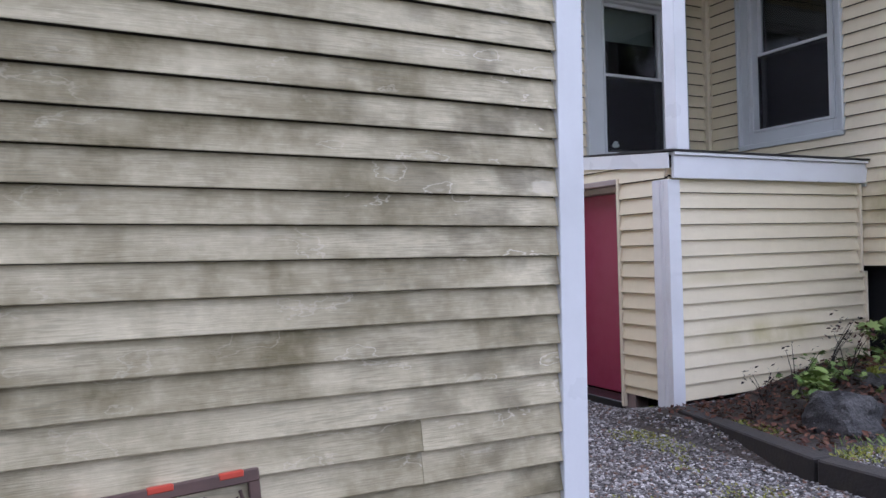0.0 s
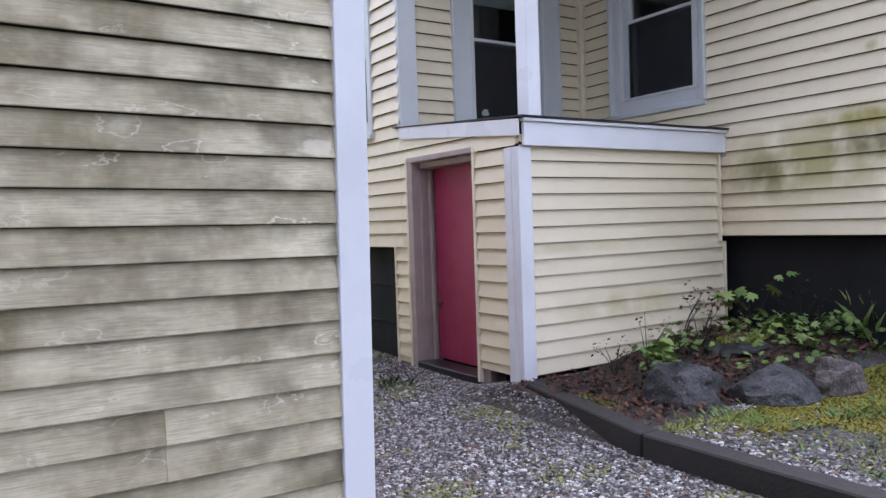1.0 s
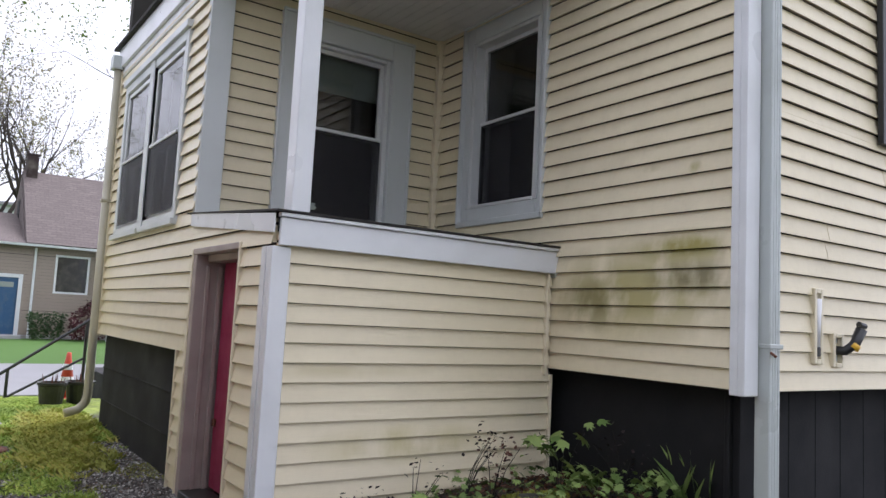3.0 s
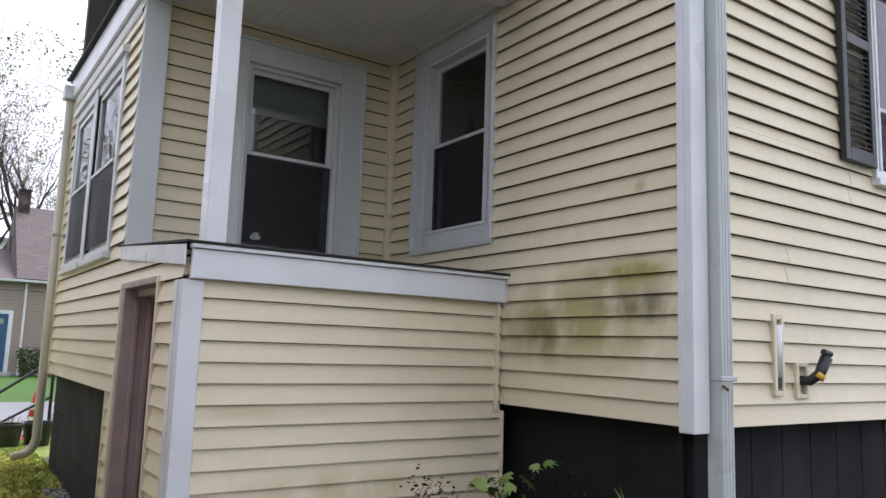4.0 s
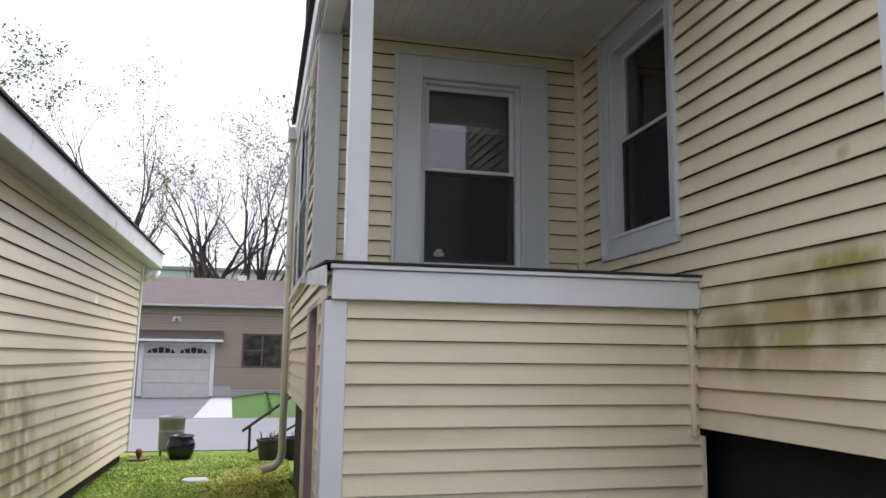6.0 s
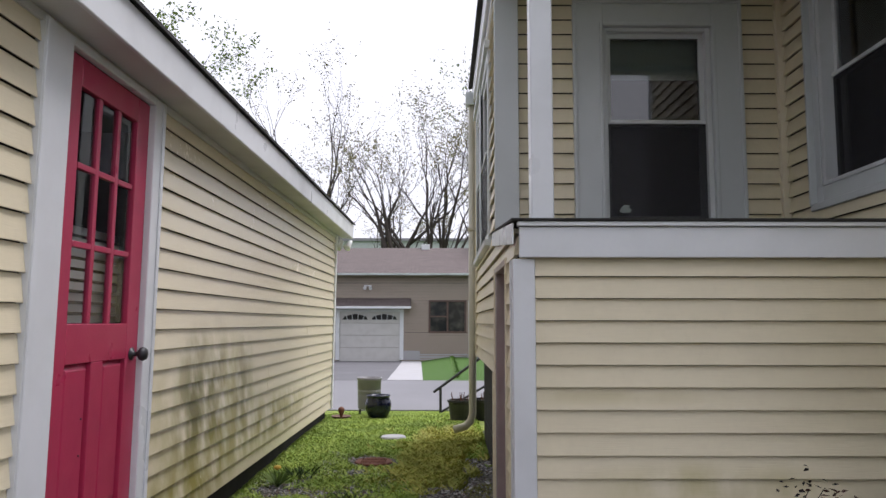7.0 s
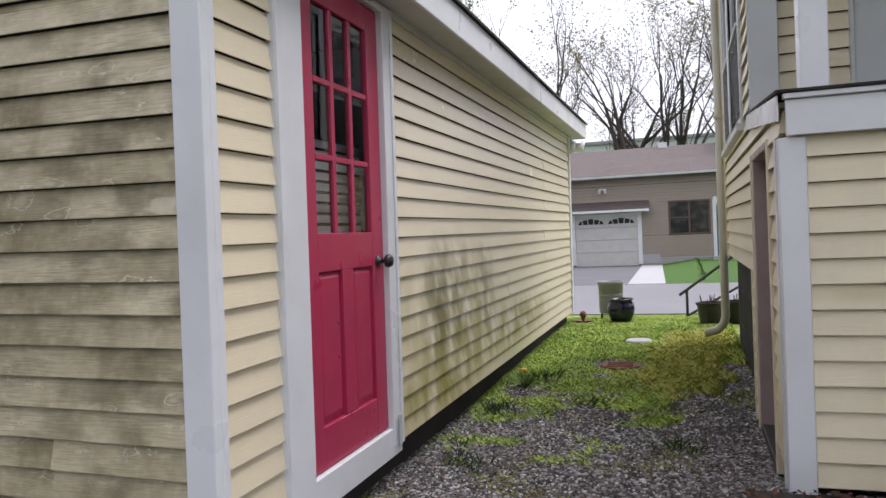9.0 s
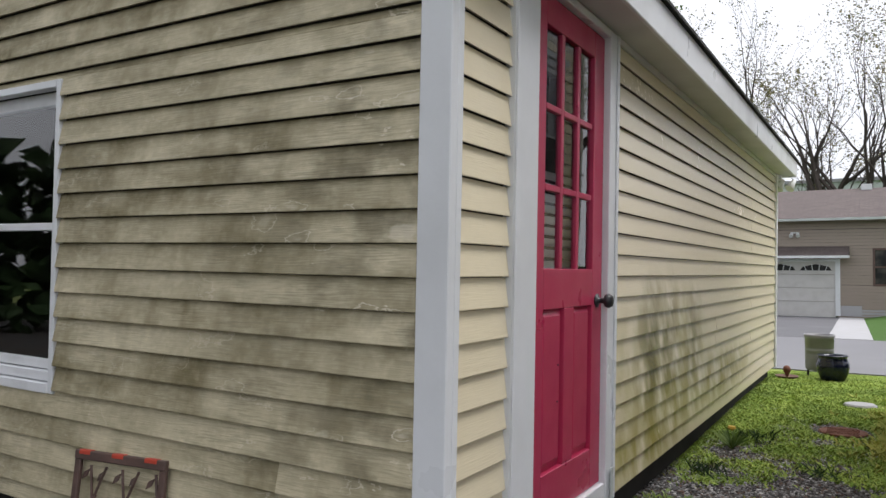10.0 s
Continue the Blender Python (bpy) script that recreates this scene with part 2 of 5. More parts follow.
CREAM = (0.74, 0.66, 0.47)
GREEN_STAIN, DARK_STAIN = (0.27, 0.235, 0.04), (0.1, 0.085, 0.018)
MAT = dict(
    shed_gable=weathered("weathered_siding"),
    shed_side=vinyl("side_siding", CREAM, 0.06, streak=0.6, stains=[
        ((1.6, 5.05, 0.72), (0.5, 1.35, 0.6), GREEN_STAIN, -0.85), ((1.6, 4.7, 0.85), (0.4, 0.42, 0.5), DARK_STAIN, -0.75), ((1.6, 5.1, 0.9), (0.4, 0.25, 0.5), DARK_STAIN, -0.5),
        ((1.6, 5.75, 0.85), (0.4, 0.3, 0.45), DARK_STAIN, -0.5), ((1.6, 6.7, 0.48), (0.4, 1.9, 0.26), GREEN_STAIN, -0.8), ((1.6, 4.5, 0.32), (0.4, 1.3, 0.24), GREEN_STAIN, -0.8)], rough=0.24, sheen=0.7),
    bump_front=vinyl("entry_siding", CREAM, 0.07, stains=[((4.35, 3.76, 0.52), (0.75, 0.3, 0.14), (0.36, 0.31, 0.06), -0.6), ((3.9, 3.76, 0.95), (0.7, 0.3, 0.05), (0.36, 0.31, 0.1), -0.35)]),
    house=vinyl("house_siding", CREAM, 0.1, stains=[((5.49, 3.05, 1.5), (0.4, 0.95, 0.36), GREEN_STAIN, -0.75), ((5.49, 2.68, 1.76), (0.3, 0.45, 0.12), GREEN_STAIN, -0.95), ((5.49, 2.62, 1.58), (0.3, 0.4, 0.12), DARK_STAIN, -0.75), ((5.49, 3.42, 1.42), (0.3, 0.34, 0.22), DARK_STAIN, -0.6), ((5.49, 2.63, 2.22), (0.3, 0.05, 0.05), GREEN_STAIN, -0.9), ((5.49, 2.95, 2.25), (0.3, 0.08, 0.03), GREEN_STAIN, -0.7)]),
    tan=vinyl("tan_siding", (0.3, 0.245, 0.2), 0.1),
    # wall backing painted near-black to deepen the shade lines under the laps
    lap_shade=paint("dark_lap_shade", (0.035, 0.032, 0.028), 0.95, 0.3, (0.02, 0.02, 0.02)),
    trim=paint("white_trim", (0.72, 0.74, 0.76), 0.35, 0.3, (0.42, 0.43, 0.42), 2.2),
    casing=paint("grey_white_casing", (0.55, 0.58, 0.58), 0.4, 0.25, (0.4, 0.42, 0.41)),
    jamb=paint("mauve_jamb", (0.36, 0.3, 0.28), 0.5, 0.4, (0.2, 0.17, 0.15), 6),
    channel=paint("cream_channel", (0.74, 0.67, 0.5), 0.35, 0.2),
    soffit=paint("white_soffit", (0.62, 0.62, 0.6), 0.5, 0.3, (0.4, 0.4, 0.38)),
    red_door=paint("raspberry_paint", (0.42, 0.03, 0.085), 0.35, 0.25, (0.3, 0.03, 0.07), 4, 0.15),
    dull_red=paint("dull_red_paint", (0.3, 0.03, 0.085), 0.45, 0.3, (0.24, 0.024, 0.05), 7, 0.2),
    black=paint("black_iron", (0.02, 0.021, 0.024), 0.45, 0.3, (0.05, 0.05, 0.05)),
    slate=paint("slate_panel", (0.004, 0.0045, 0.006), 0.85, 0.5, (0.009, 0.01, 0.011), 2.5, 0.3),
    # colour carries the shade of unlit rooms behind window openings
    dark=paint("unlit_interior", (0.03, 0.03, 0.032), 0.9, 0.3, (0.015, 0.015, 0.015)),
    # near-black colour holds the shade of gaps under floors; plant stems share it
    under=paint("gap_shade_and_stems", (0.018, 0.016, 0.014), 0.9, 0.5, (0.02, 0.02, 0.02)),
    timber=paint("tarred_timber", (0.022, 0.019, 0.017), 0.85, 0.6, (0.05, 0.044, 0.034), 9, 0.9),
    roof=shingle("asphalt_shingle", (0.13, 0.105, 0.1)),
    dark_roof=shingle("dark_shingle", (0.05, 0.047, 0.046)),
    glass=clear_glass("window_glass"),
    screen=screen_mat("insect_screen", (0.012, 0.012, 0.016)),
    far_pane=paint("dark_pane", (0.015, 0.017, 0.02), 0.15),
    shade=paint("roller_shade", (0.3, 0.34, 0.31), 0.8),
    sash=paint("sash_paint", (0.6, 0.62, 0.62), 0.4, 0.3, (0.35, 0.36, 0.35)),
    spout=paint("grey_spout", (0.5, 0.54, 0.53), 0.35, 0.35, (0.3, 0.31, 0.28)),
    spout_cream=paint("beige_spout", (0.42, 0.4, 0.31), 0.4, 0.4, (0.25, 0.24, 0.17)),
    rust=paint("rusty_iron", (0.16, 0.06, 0.035), 0.85, 0.6, (0.07, 0.035, 0.025), 12, 0.5),
    bronze=paint("brown_metal", (0.09, 0.055, 0.045), 0.5, 0.6, (0.18, 0.1, 0.08), 10),
    orange=paint("orange_red", (0.5, 0.055, 0.025), 0.5, 0.45, (0.35, 0.04, 0.02), 14),
    galv=paint("galvanized_can", (0.26, 0.255, 0.27), 0.5, 0.5, (0.16, 0.155, 0.165), 5, 0.2, 0.0),
    pot=paint("navy_glaze", (0.006, 0.009, 0.026), 0.14, 0.2, (0.012, 0.015, 0.035)),
    plastic=paint("black_plastic", (0.016, 0.016, 0.017), 0.4),
    terracotta=paint("terracotta", (0.13, 0.07, 0.05), 0.8, 0.5, (0.15, 0.08, 0.05), 15),
    yellow=paint("yellow_fitting", (0.7, 0.42, 0.03), 0.4),
    white=paint("white_plastic", (0.75, 0.76, 0.78), 0.4, 0.3, (0.4, 0.4, 0.38), 8),
    blue=paint("blue_paint", (0.025, 0.09, 0.2), 0.4),
    garage=paint("garage_door_paint", (0.58, 0.57, 0.55), 0.45, 0.2),
    concrete=paint("concrete", (0.38, 0.38, 0.39), 0.9, 0.5, (0.35, 0.34, 0.32), 3, 0.4),
    drive=paint("dark_asphalt", (0.11, 0.11, 0.118), 0.75, 0.6, (0.13, 0.13, 0.14), 0.7, 0.5),
    asphalt=paint("asphalt", (0.17, 0.17, 0.18), 0.75, 0.6, (0.24, 0.24, 0.255), 0.6, 0.5),
    stone=rocky("grey_stone", (0.02, 0.02, 0.021), (0.085, 0.083, 0.082)),
    pink_stone=rocky("pinkish_stone", (0.05, 0.04, 0.038), (0.17, 0.14, 0.13)),
    brick=paint("chimney_brick", (0.035, 0.022, 0.02), 0.9, 0.4),
    bark=paint("tree_bark", (0.045, 0.036, 0.03), 0.95, 0.5, (0.1, 0.085, 0.07), 6, 0.5),
    leaf=leafy("young_leaf", (0.1, 0.17, 0.03), (0.2, 0.26, 0.06)),
    bud=leafy("spring_bud", (0.16, 0.17, 0.06), (0.24, 0.19, 0.09)),
    bed_leaf=leafy("bed_leaf", (0.09, 0.16, 0.035), (0.25, 0.33, 0.1)),
    dry_pod=leafy("dry_pod", (0.012, 0.009, 0.009), (0.035, 0.024, 0.022), 0.8),
    dead_leaf=leafy("withered_leaf", (0.07, 0.03, 0.022), (0.16, 0.075, 0.045), 0.8),
    grass=leafy("grass_blade", (0.2, 0.34, 0.045), (0.5, 0.58, 0.13)),
    sedum=leafy("yellow_sedum", (0.36, 0.42, 0.08), (0.46, 0.4, 0.1)),
    moss=leafy("yellow_moss", (0.27, 0.26, 0.04), (0.15, 0.2, 0.03)),
    olive_moss=leafy("olive_moss", (0.27, 0.21, 0.035), (0.16, 0.19, 0.03), 0.9),
    lawn=leafy("mown_grass", (0.055, 0.14, 0.012), (0.1, 0.2, 0.022)),
    gravel=gravelly("grey_gravel"),
    hedge=leafy("dark_hedge", (0.03, 0.06, 0.02), (0.05, 0.09, 0.03)),
    maroon=leafy("maroon_shrub", (0.06, 0.015, 0.02), (0.1, 0.025, 0.03)),
)

# ---- building helpers ----


def link(name, bm, material, parent=None, label="", smooth=False):
    me = bpy.data.meshes.new(name)
    if len(bm.faces) > 1:
        bmesh.ops.recalc_face_normals(bm, faces=bm.faces)
    bm.to_mesh(me)
    bm.free()
    me.materials.append(MAT[material])
    if smooth:
        me.polygons.foreach_set("use_smooth", [True] * len(me.polygons))
    ob = new(name, me)
    ob.parent = parent
    if label:
        ob["label"] = label
    return ob


def part(name, bm, material, parent, label="", smooth=False):
    return link(name, bm, material, parent, label, smooth)


def thing(name, label, category, m=None, group="", kind=""):
    ob = new(name)
    ob.empty_display_size = 0.1
    if m is not None:
        ob.matrix_world = m
    return tagged(ob, label, category, group, kind)


def add_box(bm, x0, x1, y0, y1, z0, z1, bevel=0.0):
    m = Matrix.Translation(((x0 + x1) / 2, (y0 + y1) / 2, (z0 + z1) / 2)) @ Matrix.Diagonal((abs(x1 - x0), abs(y1 - y0), abs(z1 - z0), 1))
    r = bmesh.ops.create_cube(bm, size=1.0, matrix=m)
    if bevel:
        es = list({e for v in r["verts"] for e in v.link_edges})
        bmesh.ops.bevel(bm, geom=es, offset=bevel, segments=1, affect="EDGES")
    return bm


def box(x0, x1, y0, y1, z0, z1, bevel=0.004):
    return add_box(bmesh.new(), x0, x1, y0, y1, z0, z1, bevel)


def prism(outline, axis, a, b):
    """A closed outline in the plane across an axis ('x', 'y' or 'z'), drawn out from a to b."""
    bm = bmesh.new()

    def place(p, q, w):
        return {"x": (w, p, q), "y": (p, w, q), "z": (p, q, w)}[axis]

    lo = [bm.verts.new(place(p, q, a)) for p, q in outline]
    hi = [bm.verts.new(place(p, q, b)) for p, q in outline]
    bm.faces.new(lo)
    bm.faces.new(hi[::-1])
    for i in range(len(lo)):
        j = (i + 1) % len(lo)
        bm.faces.new((lo[i], hi[i], hi[j], lo[j]))
    return bm


def add_tube(bm, points, radii, sides=8, caps=True):
    rings, last = [], None
    pts = [Vector(p) for p in points]
    for i, p in enumerate(pts):
        d = (pts[min(i + 1, len(pts) - 1)] - pts[max(i - 1, 0)]).normalized()
        side = d.cross(Vector((0, 0, 1)) if abs(d.z) < 0.9 else Vector((1, 0, 0))).normalized() if last is None else (last - d * last.dot(d)).normalized()
        last, up = side, d.cross(side)
        r = radii[i] if isinstance(radii, (list, tuple)) else radii
        rings.append([bm.verts.new(p + r * (math.cos(2 * math.pi * k / sides) * side + math.sin(2 * math.pi * k / sides) * up)) for k in range(sides)])
    for a, b in zip(rings, rings[1:]):
        for k in range(sides):
            bm.faces.new((a[k], a[(k + 1) % sides], b[(k + 1) % sides], b[k]))
    if caps:
        bm.faces.new(rings[0][::-1])
        bm.faces.new(rings[-1])
    return bm


def tube(points, radii, sides=8):
    return add_tube(bmesh.new(), points, radii, sides)


def lathe(profile, sides=24, rib=0.0, ribs=0):
    bm, rings = bmesh.new(), []
    for r, z in profile:
        ring = []
        for k in range(sides):
            a = 2 * math.pi * k / sides
            rr = r * (1 + (rib * math.cos(ribs * a) if ribs else 0))
            ring.append(bm.verts.new((rr * math.cos(a), rr * math.sin(a), z)))
        rings.append(ring)
    for a, b in zip(rings, rings[1:]):
        for k in range(sides):
            bm.faces.new((a[k], a[(k + 1) % sides], b[(k + 1) % sides], b[k]))
    bm.faces.new(rings[0][::-1])
    bm.faces.new(rings[-1])
    return bm


def grid_cells(u0, u1, z0, z1, holes):
    """Rectangles that fill u0..u1, z0..z1 round the holes (ua, ub, za, zb)."""
    cuts = sorted({z0, z1, *[z for h in holes for z in h[2:] if z0 < z < z1]})
    for a, b in zip(cuts, cuts[1:]):
        spans, mid = [(u0, u1)], (a + b) / 2
        for ua, ub, za, zb in holes:
            if za < mid < zb:
                spans = [s for p, q in spans for s in ((p, min(q, ua)), (max(p, ub), q)) if s[1] - s[0] > 0.004]
        for p, q in spans:
            yield p, q, a, b


PLANKS = []


def sided_wall(parent, name, normal, at, u0, u1, z0, z1, step, phase, material, holes=(), thick=0.1, label="", proud=0.034, seams=()):
    """A wall with lapped siding. normal: '-x', '-y', '+x' or '+y'; at: its plane; u: the world axis along it. The boards come last in the file."""
    bm = bmesh.new()
    sign = -1 if normal[0] == "-" else 1
    for p, q, a, b in grid_cells(u0, u1, z0, z1, holes):
        lo, hi = sorted((at, at - sign * thick))
        add_box(bm, *((lo, hi, p, q) if normal[1] == "x" else (p, q, lo, hi)), a, b)
    bmesh.ops.remove_doubles(bm, verts=bm.verts, dist=0.001)
    # lap shade is put into the backing's colour, seen between boards
    wall = part(name, bm, "lap_shade", parent, label)
    PLANKS.append((wall, normal, at, u0, u1, z0, z1, step, phase, material, tuple(holes), proud, tuple(seams)))
    return wall


def lay_planks():
    cache = {}
    for wall, normal, at, u0, u1, z0, z1, step, phase, material, holes, proud, seams in PLANKS:
        sign = -1 if normal[0] == "-" else 1
        k = math.floor((z0 - phase) / step)
        while phase + k * step < z1 - 0.01:
            a, b = phase + k * step, phase + (k + 1) * step
            k += 1
            cells = []
            for p, q, lo, hi in grid_cells(u0, u1, max(a, z0), min(b, z1), holes):
                at_seam = sorted(u for u, z in seams if a < z < b and p < u < q)
                ends = [p, *at_seam, q]
                cells += [(e, g + (0.02 if k < len(ends) - 2 else 0), lo, hi, 0.0025 * (k % 2)) for k, (e, g) in enumerate(zip(ends, ends[1:]))]
            for p, q, lo, hi, over in cells:
                if hi - lo < 0.022:
                    continue
                f0, f1 = (lo - a) / step, (hi - a) / step
                key = (normal, material, round(q - p, 3), round(f0, 3), round(f1, 3), round(step, 4))
                if key not in cache:
                    n0, n1 = proud + (0.012 - proud) * f0, proud + (0.012 - proud) * f1
                    h = hi - lo
                    bm = bmesh.new()
                    top_h = h - 0.003 if f1 > 0.97 else h
                    prof = [(0.0, 0.012), (n0 - 0.005, 0.012), (n0 - 0.004, 0.001), (n0 - 0.001, 0.0), (n0, 0.003), (n1, top_h), (0.0, top_h)]
                    rows = []
                    for w in (0.0, q - p):
                        rows.append([bm.verts.new((sign * n, w, z) if normal[1] == "x" else (w, sign * n, z)) for n, z in prof])
                    for i in range(7):
                        j = (i + 1) % 7
                        bm.faces.new((rows[0][i], rows[0][j], rows[1][j], rows[1][i]))
                    bm.faces.new(rows[0][::-1])
                    bm.faces.new(rows[1])
                    bmesh.ops.recalc_face_normals(bm, faces=bm.faces)
                    me = bpy.data.meshes.new("plank")
                    bm.to_mesh(me)
                    bm.free()
                    me.materials.append(MAT[material])
                    cache[key] = me
                ob = new("plank", cache[key])
                ob.parent = wall
                ob.location = (at + sign * over, p, lo) if normal[1] == "x" else (p, at + sign * over, lo)


def oriented(normal, at, u0, u1, d0, d1, z0, z1, bevel=0.004, bm=None):
    """A box on a wall: d is how far it stands out from the plane."""
    sign = -1 if normal[0] == "-" else 1
    lo, hi = sorted((at + sign * d0, at + sign * d1))
    b = bm if bm is not None else bmesh.new()
    return add_box(b, *((lo, hi, u0, u1) if normal[1] == "x" else (u0, u1, lo, hi)), z0, z1, bevel)


def sheet_of_glass(normal, at, u0, u1, d, z0, z1):
    """One pane that faces outwards."""
    sign = -1 if normal[0] == "-" else 1
    w = at + sign * d
    corners = [(u0, z0), (u1, z0), (u1, z1), (u0, z1)]
    bm = bmesh.new()
    face = bm.faces.new([bm.verts.new((w, u, z) if normal[1] == "x" else (u, w, z)) for u, z in corners])
    bm.normal_update()
    if face.normal["xyz".index(normal[1])] * sign < 0:
        face.normal_flip()
    return bm


def sash_window(parent, normal, at, u0, u1, z0, z1, g0, g1, h0, h1, mid, casing="casing", label="", shade=0.0, sill=True, flat=False, out=0.0, front=0.044, back=0.0):
    """A double-hung window: casing round u0..u1, z0..z1, glass g0..g1, h0..h1 with a meeting rail at mid."""
    w = part("window", oriented(normal, at, u0, g0 - 0.05, back, front, z0, z1), casing, parent, label)
    part("casing_side", oriented(normal, at, g1 + 0.05, u1, back, front, z0, z1), casing, w)
    part("casing_head", oriented(normal, at, g0 - 0.05, g1 + 0.05, back, front, h1 + 0.04, z1), casing, w)
    part("casing_foot", oriented(normal, at, g0 - 0.05, g1 + 0.05, back, front, z0, h0 - 0.04), casing, w)
    if not flat:
        part("outer_bead", oriented(normal, at, u0 - 0.02, u1 + 0.02, 0.0, max(front + 0.014, 0.052), z1, z1 + 0.025), casing, w)
        for a, b in ((u0 - 0.02, u0 + 0.004), (u1 - 0.004, u1 + 0.02)):
            part("outer_bead", oriented(normal, at, a, b, 0.0, max(front + 0.014, 0.052), z0, z1), casing, w)
        for a, b in ((g0 - 0.075, g0 - 0.05), (g1 + 0.05, g1 + 0.075)):
            part("inner_bead", oriented(normal, at, a, b, front, front + 0.012, h0 - 0.04, h1 + 0.065), casing, w)
        part("inner_bead", oriented(normal, at, g0 - 0.05, g1 + 0.05, front, front + 0.012, h1 + 0.04, h1 + 0.065), casing, w)
    if sill:
        part("sill", oriented(normal, at, u0 - 0.015, u1 + 0.03, 0.0, front + 0.031, z0 - 0.035, z0 + 0.012), casing, w)
    for a, b in ((g0 - 0.05, g0 - 0.012), (g1 + 0.012, g1 + 0.05)):
        part("jamb", oriented(normal, at, a, b, -0.09, 0.01, h0 - 0.04, h1 + 0.04), "sash", w)
    part("jamb", oriented(normal, at, g0 - 0.012, g1 + 0.012, -0.09, 0.01, h1 + 0.012, h1 + 0.04), "sash", w)
    part("jamb", oriented(normal, at, g0 - 0.012, g1 + 0.012, -0.09, 0.012, h0 - 0.04, h0 - 0.012), "sash", w)
    for lo, hi, d in ((mid - 0.012, h1, out - 0.04), (h0, mid + 0.012, out - 0.075)):
        bm = bmesh.new()
        for a, b in ((g0 - 0.012, g0 + 0.022), (g1 - 0.022, g1 + 0.012)):
            oriented(normal, at, a, b, d - 0.03, d, lo - 0.012, hi + 0.012, 0.0, bm)
        for a, b in ((lo - 0.012, lo + 0.022), (hi - 0.022, hi + 0.012)):
            oriented(normal, at, g0 + 0.022, g1 - 0.022, d - 0.03, d, a, b, 0.0, bm)
        part("sash", bm, "sash", w)
        pane = part("pane", sheet_of_glass(normal, at, g0 + 0.02, g1 - 0.02, d - 0.015, lo, hi), "glass", w)
        pane.visible_shadow = False
    part("insect_screen", oriented(normal, at, g0 - 0.01, g1 + 0.01, out - 0.03, out - 0.028, h0 - 0.01, mid - 0.005, 0.0), "screen", w)
    part("screen_rail", oriented(normal, at, g0 - 0.012, g1 + 0.012, out - 0.034, out - 0.018, mid - 0.012, mid + 0.014, 0.002), "sash", w)
    if shade:
        part("roller_shade", oriented(normal, at, g0 - 0.03, g1 + 0.03, -0.16, -0.155, h1 - shade, h1 + 0.05, 0.0), "shade", w)
    return w


# ---- ground ----


def lift(x, y):
    """Height of the ground: level gravel, a slight rise towards the street, the bed and bank beside the house."""
    t = min(max((y - 5.0) / 4.0, 0), 1)
    z = 0.055 * t * t * (3 - 2 * t)
    t = min(max((y - 9.8) / 3.5, 0), 1)
    z -= 0.275 * t * t * (3 - 2 * t)
    z -= 0.2 * min(max((y - 20) / 13, 0), 1) * min(max((3.2 - x) / 1.2, 0), 1)
    edge = 3.12
    if y < 5.2:
        b = min(max((x - edge) / 0.12, 0), 1) * min(max((4.3 - y) / 0.5, 0), 1)
        z += b * (0.09 + 0.16 * min(max((x - 4.0) / 0.9, 0), 1) * min(max((y - 2.3) / 0.6, 0), 1))
    return z + 0.012 * noise.noise((x * 1.3, y * 1.3, 0)) * min(max((14 - y) / 2, 0), 1)


def ground_mat():
    m, n, l, b = nodes_of("soil_and_gravel")
    v = n.new("ShaderNodeTexVoronoi")
    v.inputs["Scale"].default_value = 55
    l.new(n.new("ShaderNodeNewGeometry").outputs["Position"], v.inputs["Vector"])
    stones = mixed(n, l, span(n, l, v.outputs["Color"], 0.2, 0.9), (0.012, 0.011, 0.01), (0.11, 0.105, 0.102))
    c = mixed(n, l, span(n, l, noise_node(n, l, 1.1, 6), 0.48, 0.62, 0, 0.85), stones, (0.05, 0.038, 0.028))
    far = mixed(n, l, span(n, l, noise_node(n, l, 9, 5), 0.4, 0.65), (0.12, 0.17, 0.025), (0.26, 0.32, 0.06))
    sp = n.new("ShaderNodeSeparateXYZ")
    l.new(n.new("ShaderNodeNewGeometry").outputs["Position"], sp.inputs[0])
    far = mixed(n, l, span(n, l, sp.outputs[1], 13.5, 16.0), far, (0.045, 0.11, 0.01))
    edge = calc(n, l, "ADD", span(n, l, sp.outputs[1], 5.6, 8.0), span(n, l, sp.outputs[1], -7.0, -10.0))
    ragged = span(n, l, noise_node(n, l, 2.4, 6), 0.35, 0.6)
    f = calc(n, l, "MULTIPLY", edge, calc(n, l, "ADD", ragged, span(n, l, sp.outputs[1], 8.5, 12.0)))
    bed = calc(n, l, "MULTIPLY", span(n, l, sp.outputs[0], 3.2, 3.5), calc(n, l, "MULTIPLY", span(n, l, sp.outputs[1], 2.45, 2.75), span(n, l, sp.outputs[1], 6.0, 5.5)))
    bed = calc(n, l, "MULTIPLY", bed, span(n, l, noise_node(n, l, 6, 4), 0.25, 0.45))
    c = mixed(n, l, bed, c, (0.03, 0.022, 0.016))
    l.new(mixed(n, l, f, c, far), b.inputs["Base Color"])
    b.inputs["Roughness"].default_value = 0.95
    bump(n, l, b, v.outputs["Distance"], 0.7, 0.012)
    return m


MAT["ground"] = ground_mat()
xs = [-600, -120, -30, -8, -3] + [-2 + 0.1 * i for i in range(0, 100)] + [8.5, 10, 14, 30, 120, 600]
ys = [-600, -120, -30, -8, -3] + [-2 + 0.1 * i for i in range(0, 160)] + [14.5, 16, 20, 33, 34, 120, 700]
bm = bmesh.new()
gv = [[bm.verts.new((x, y, lift(x, y))) for x in xs] for y in ys]
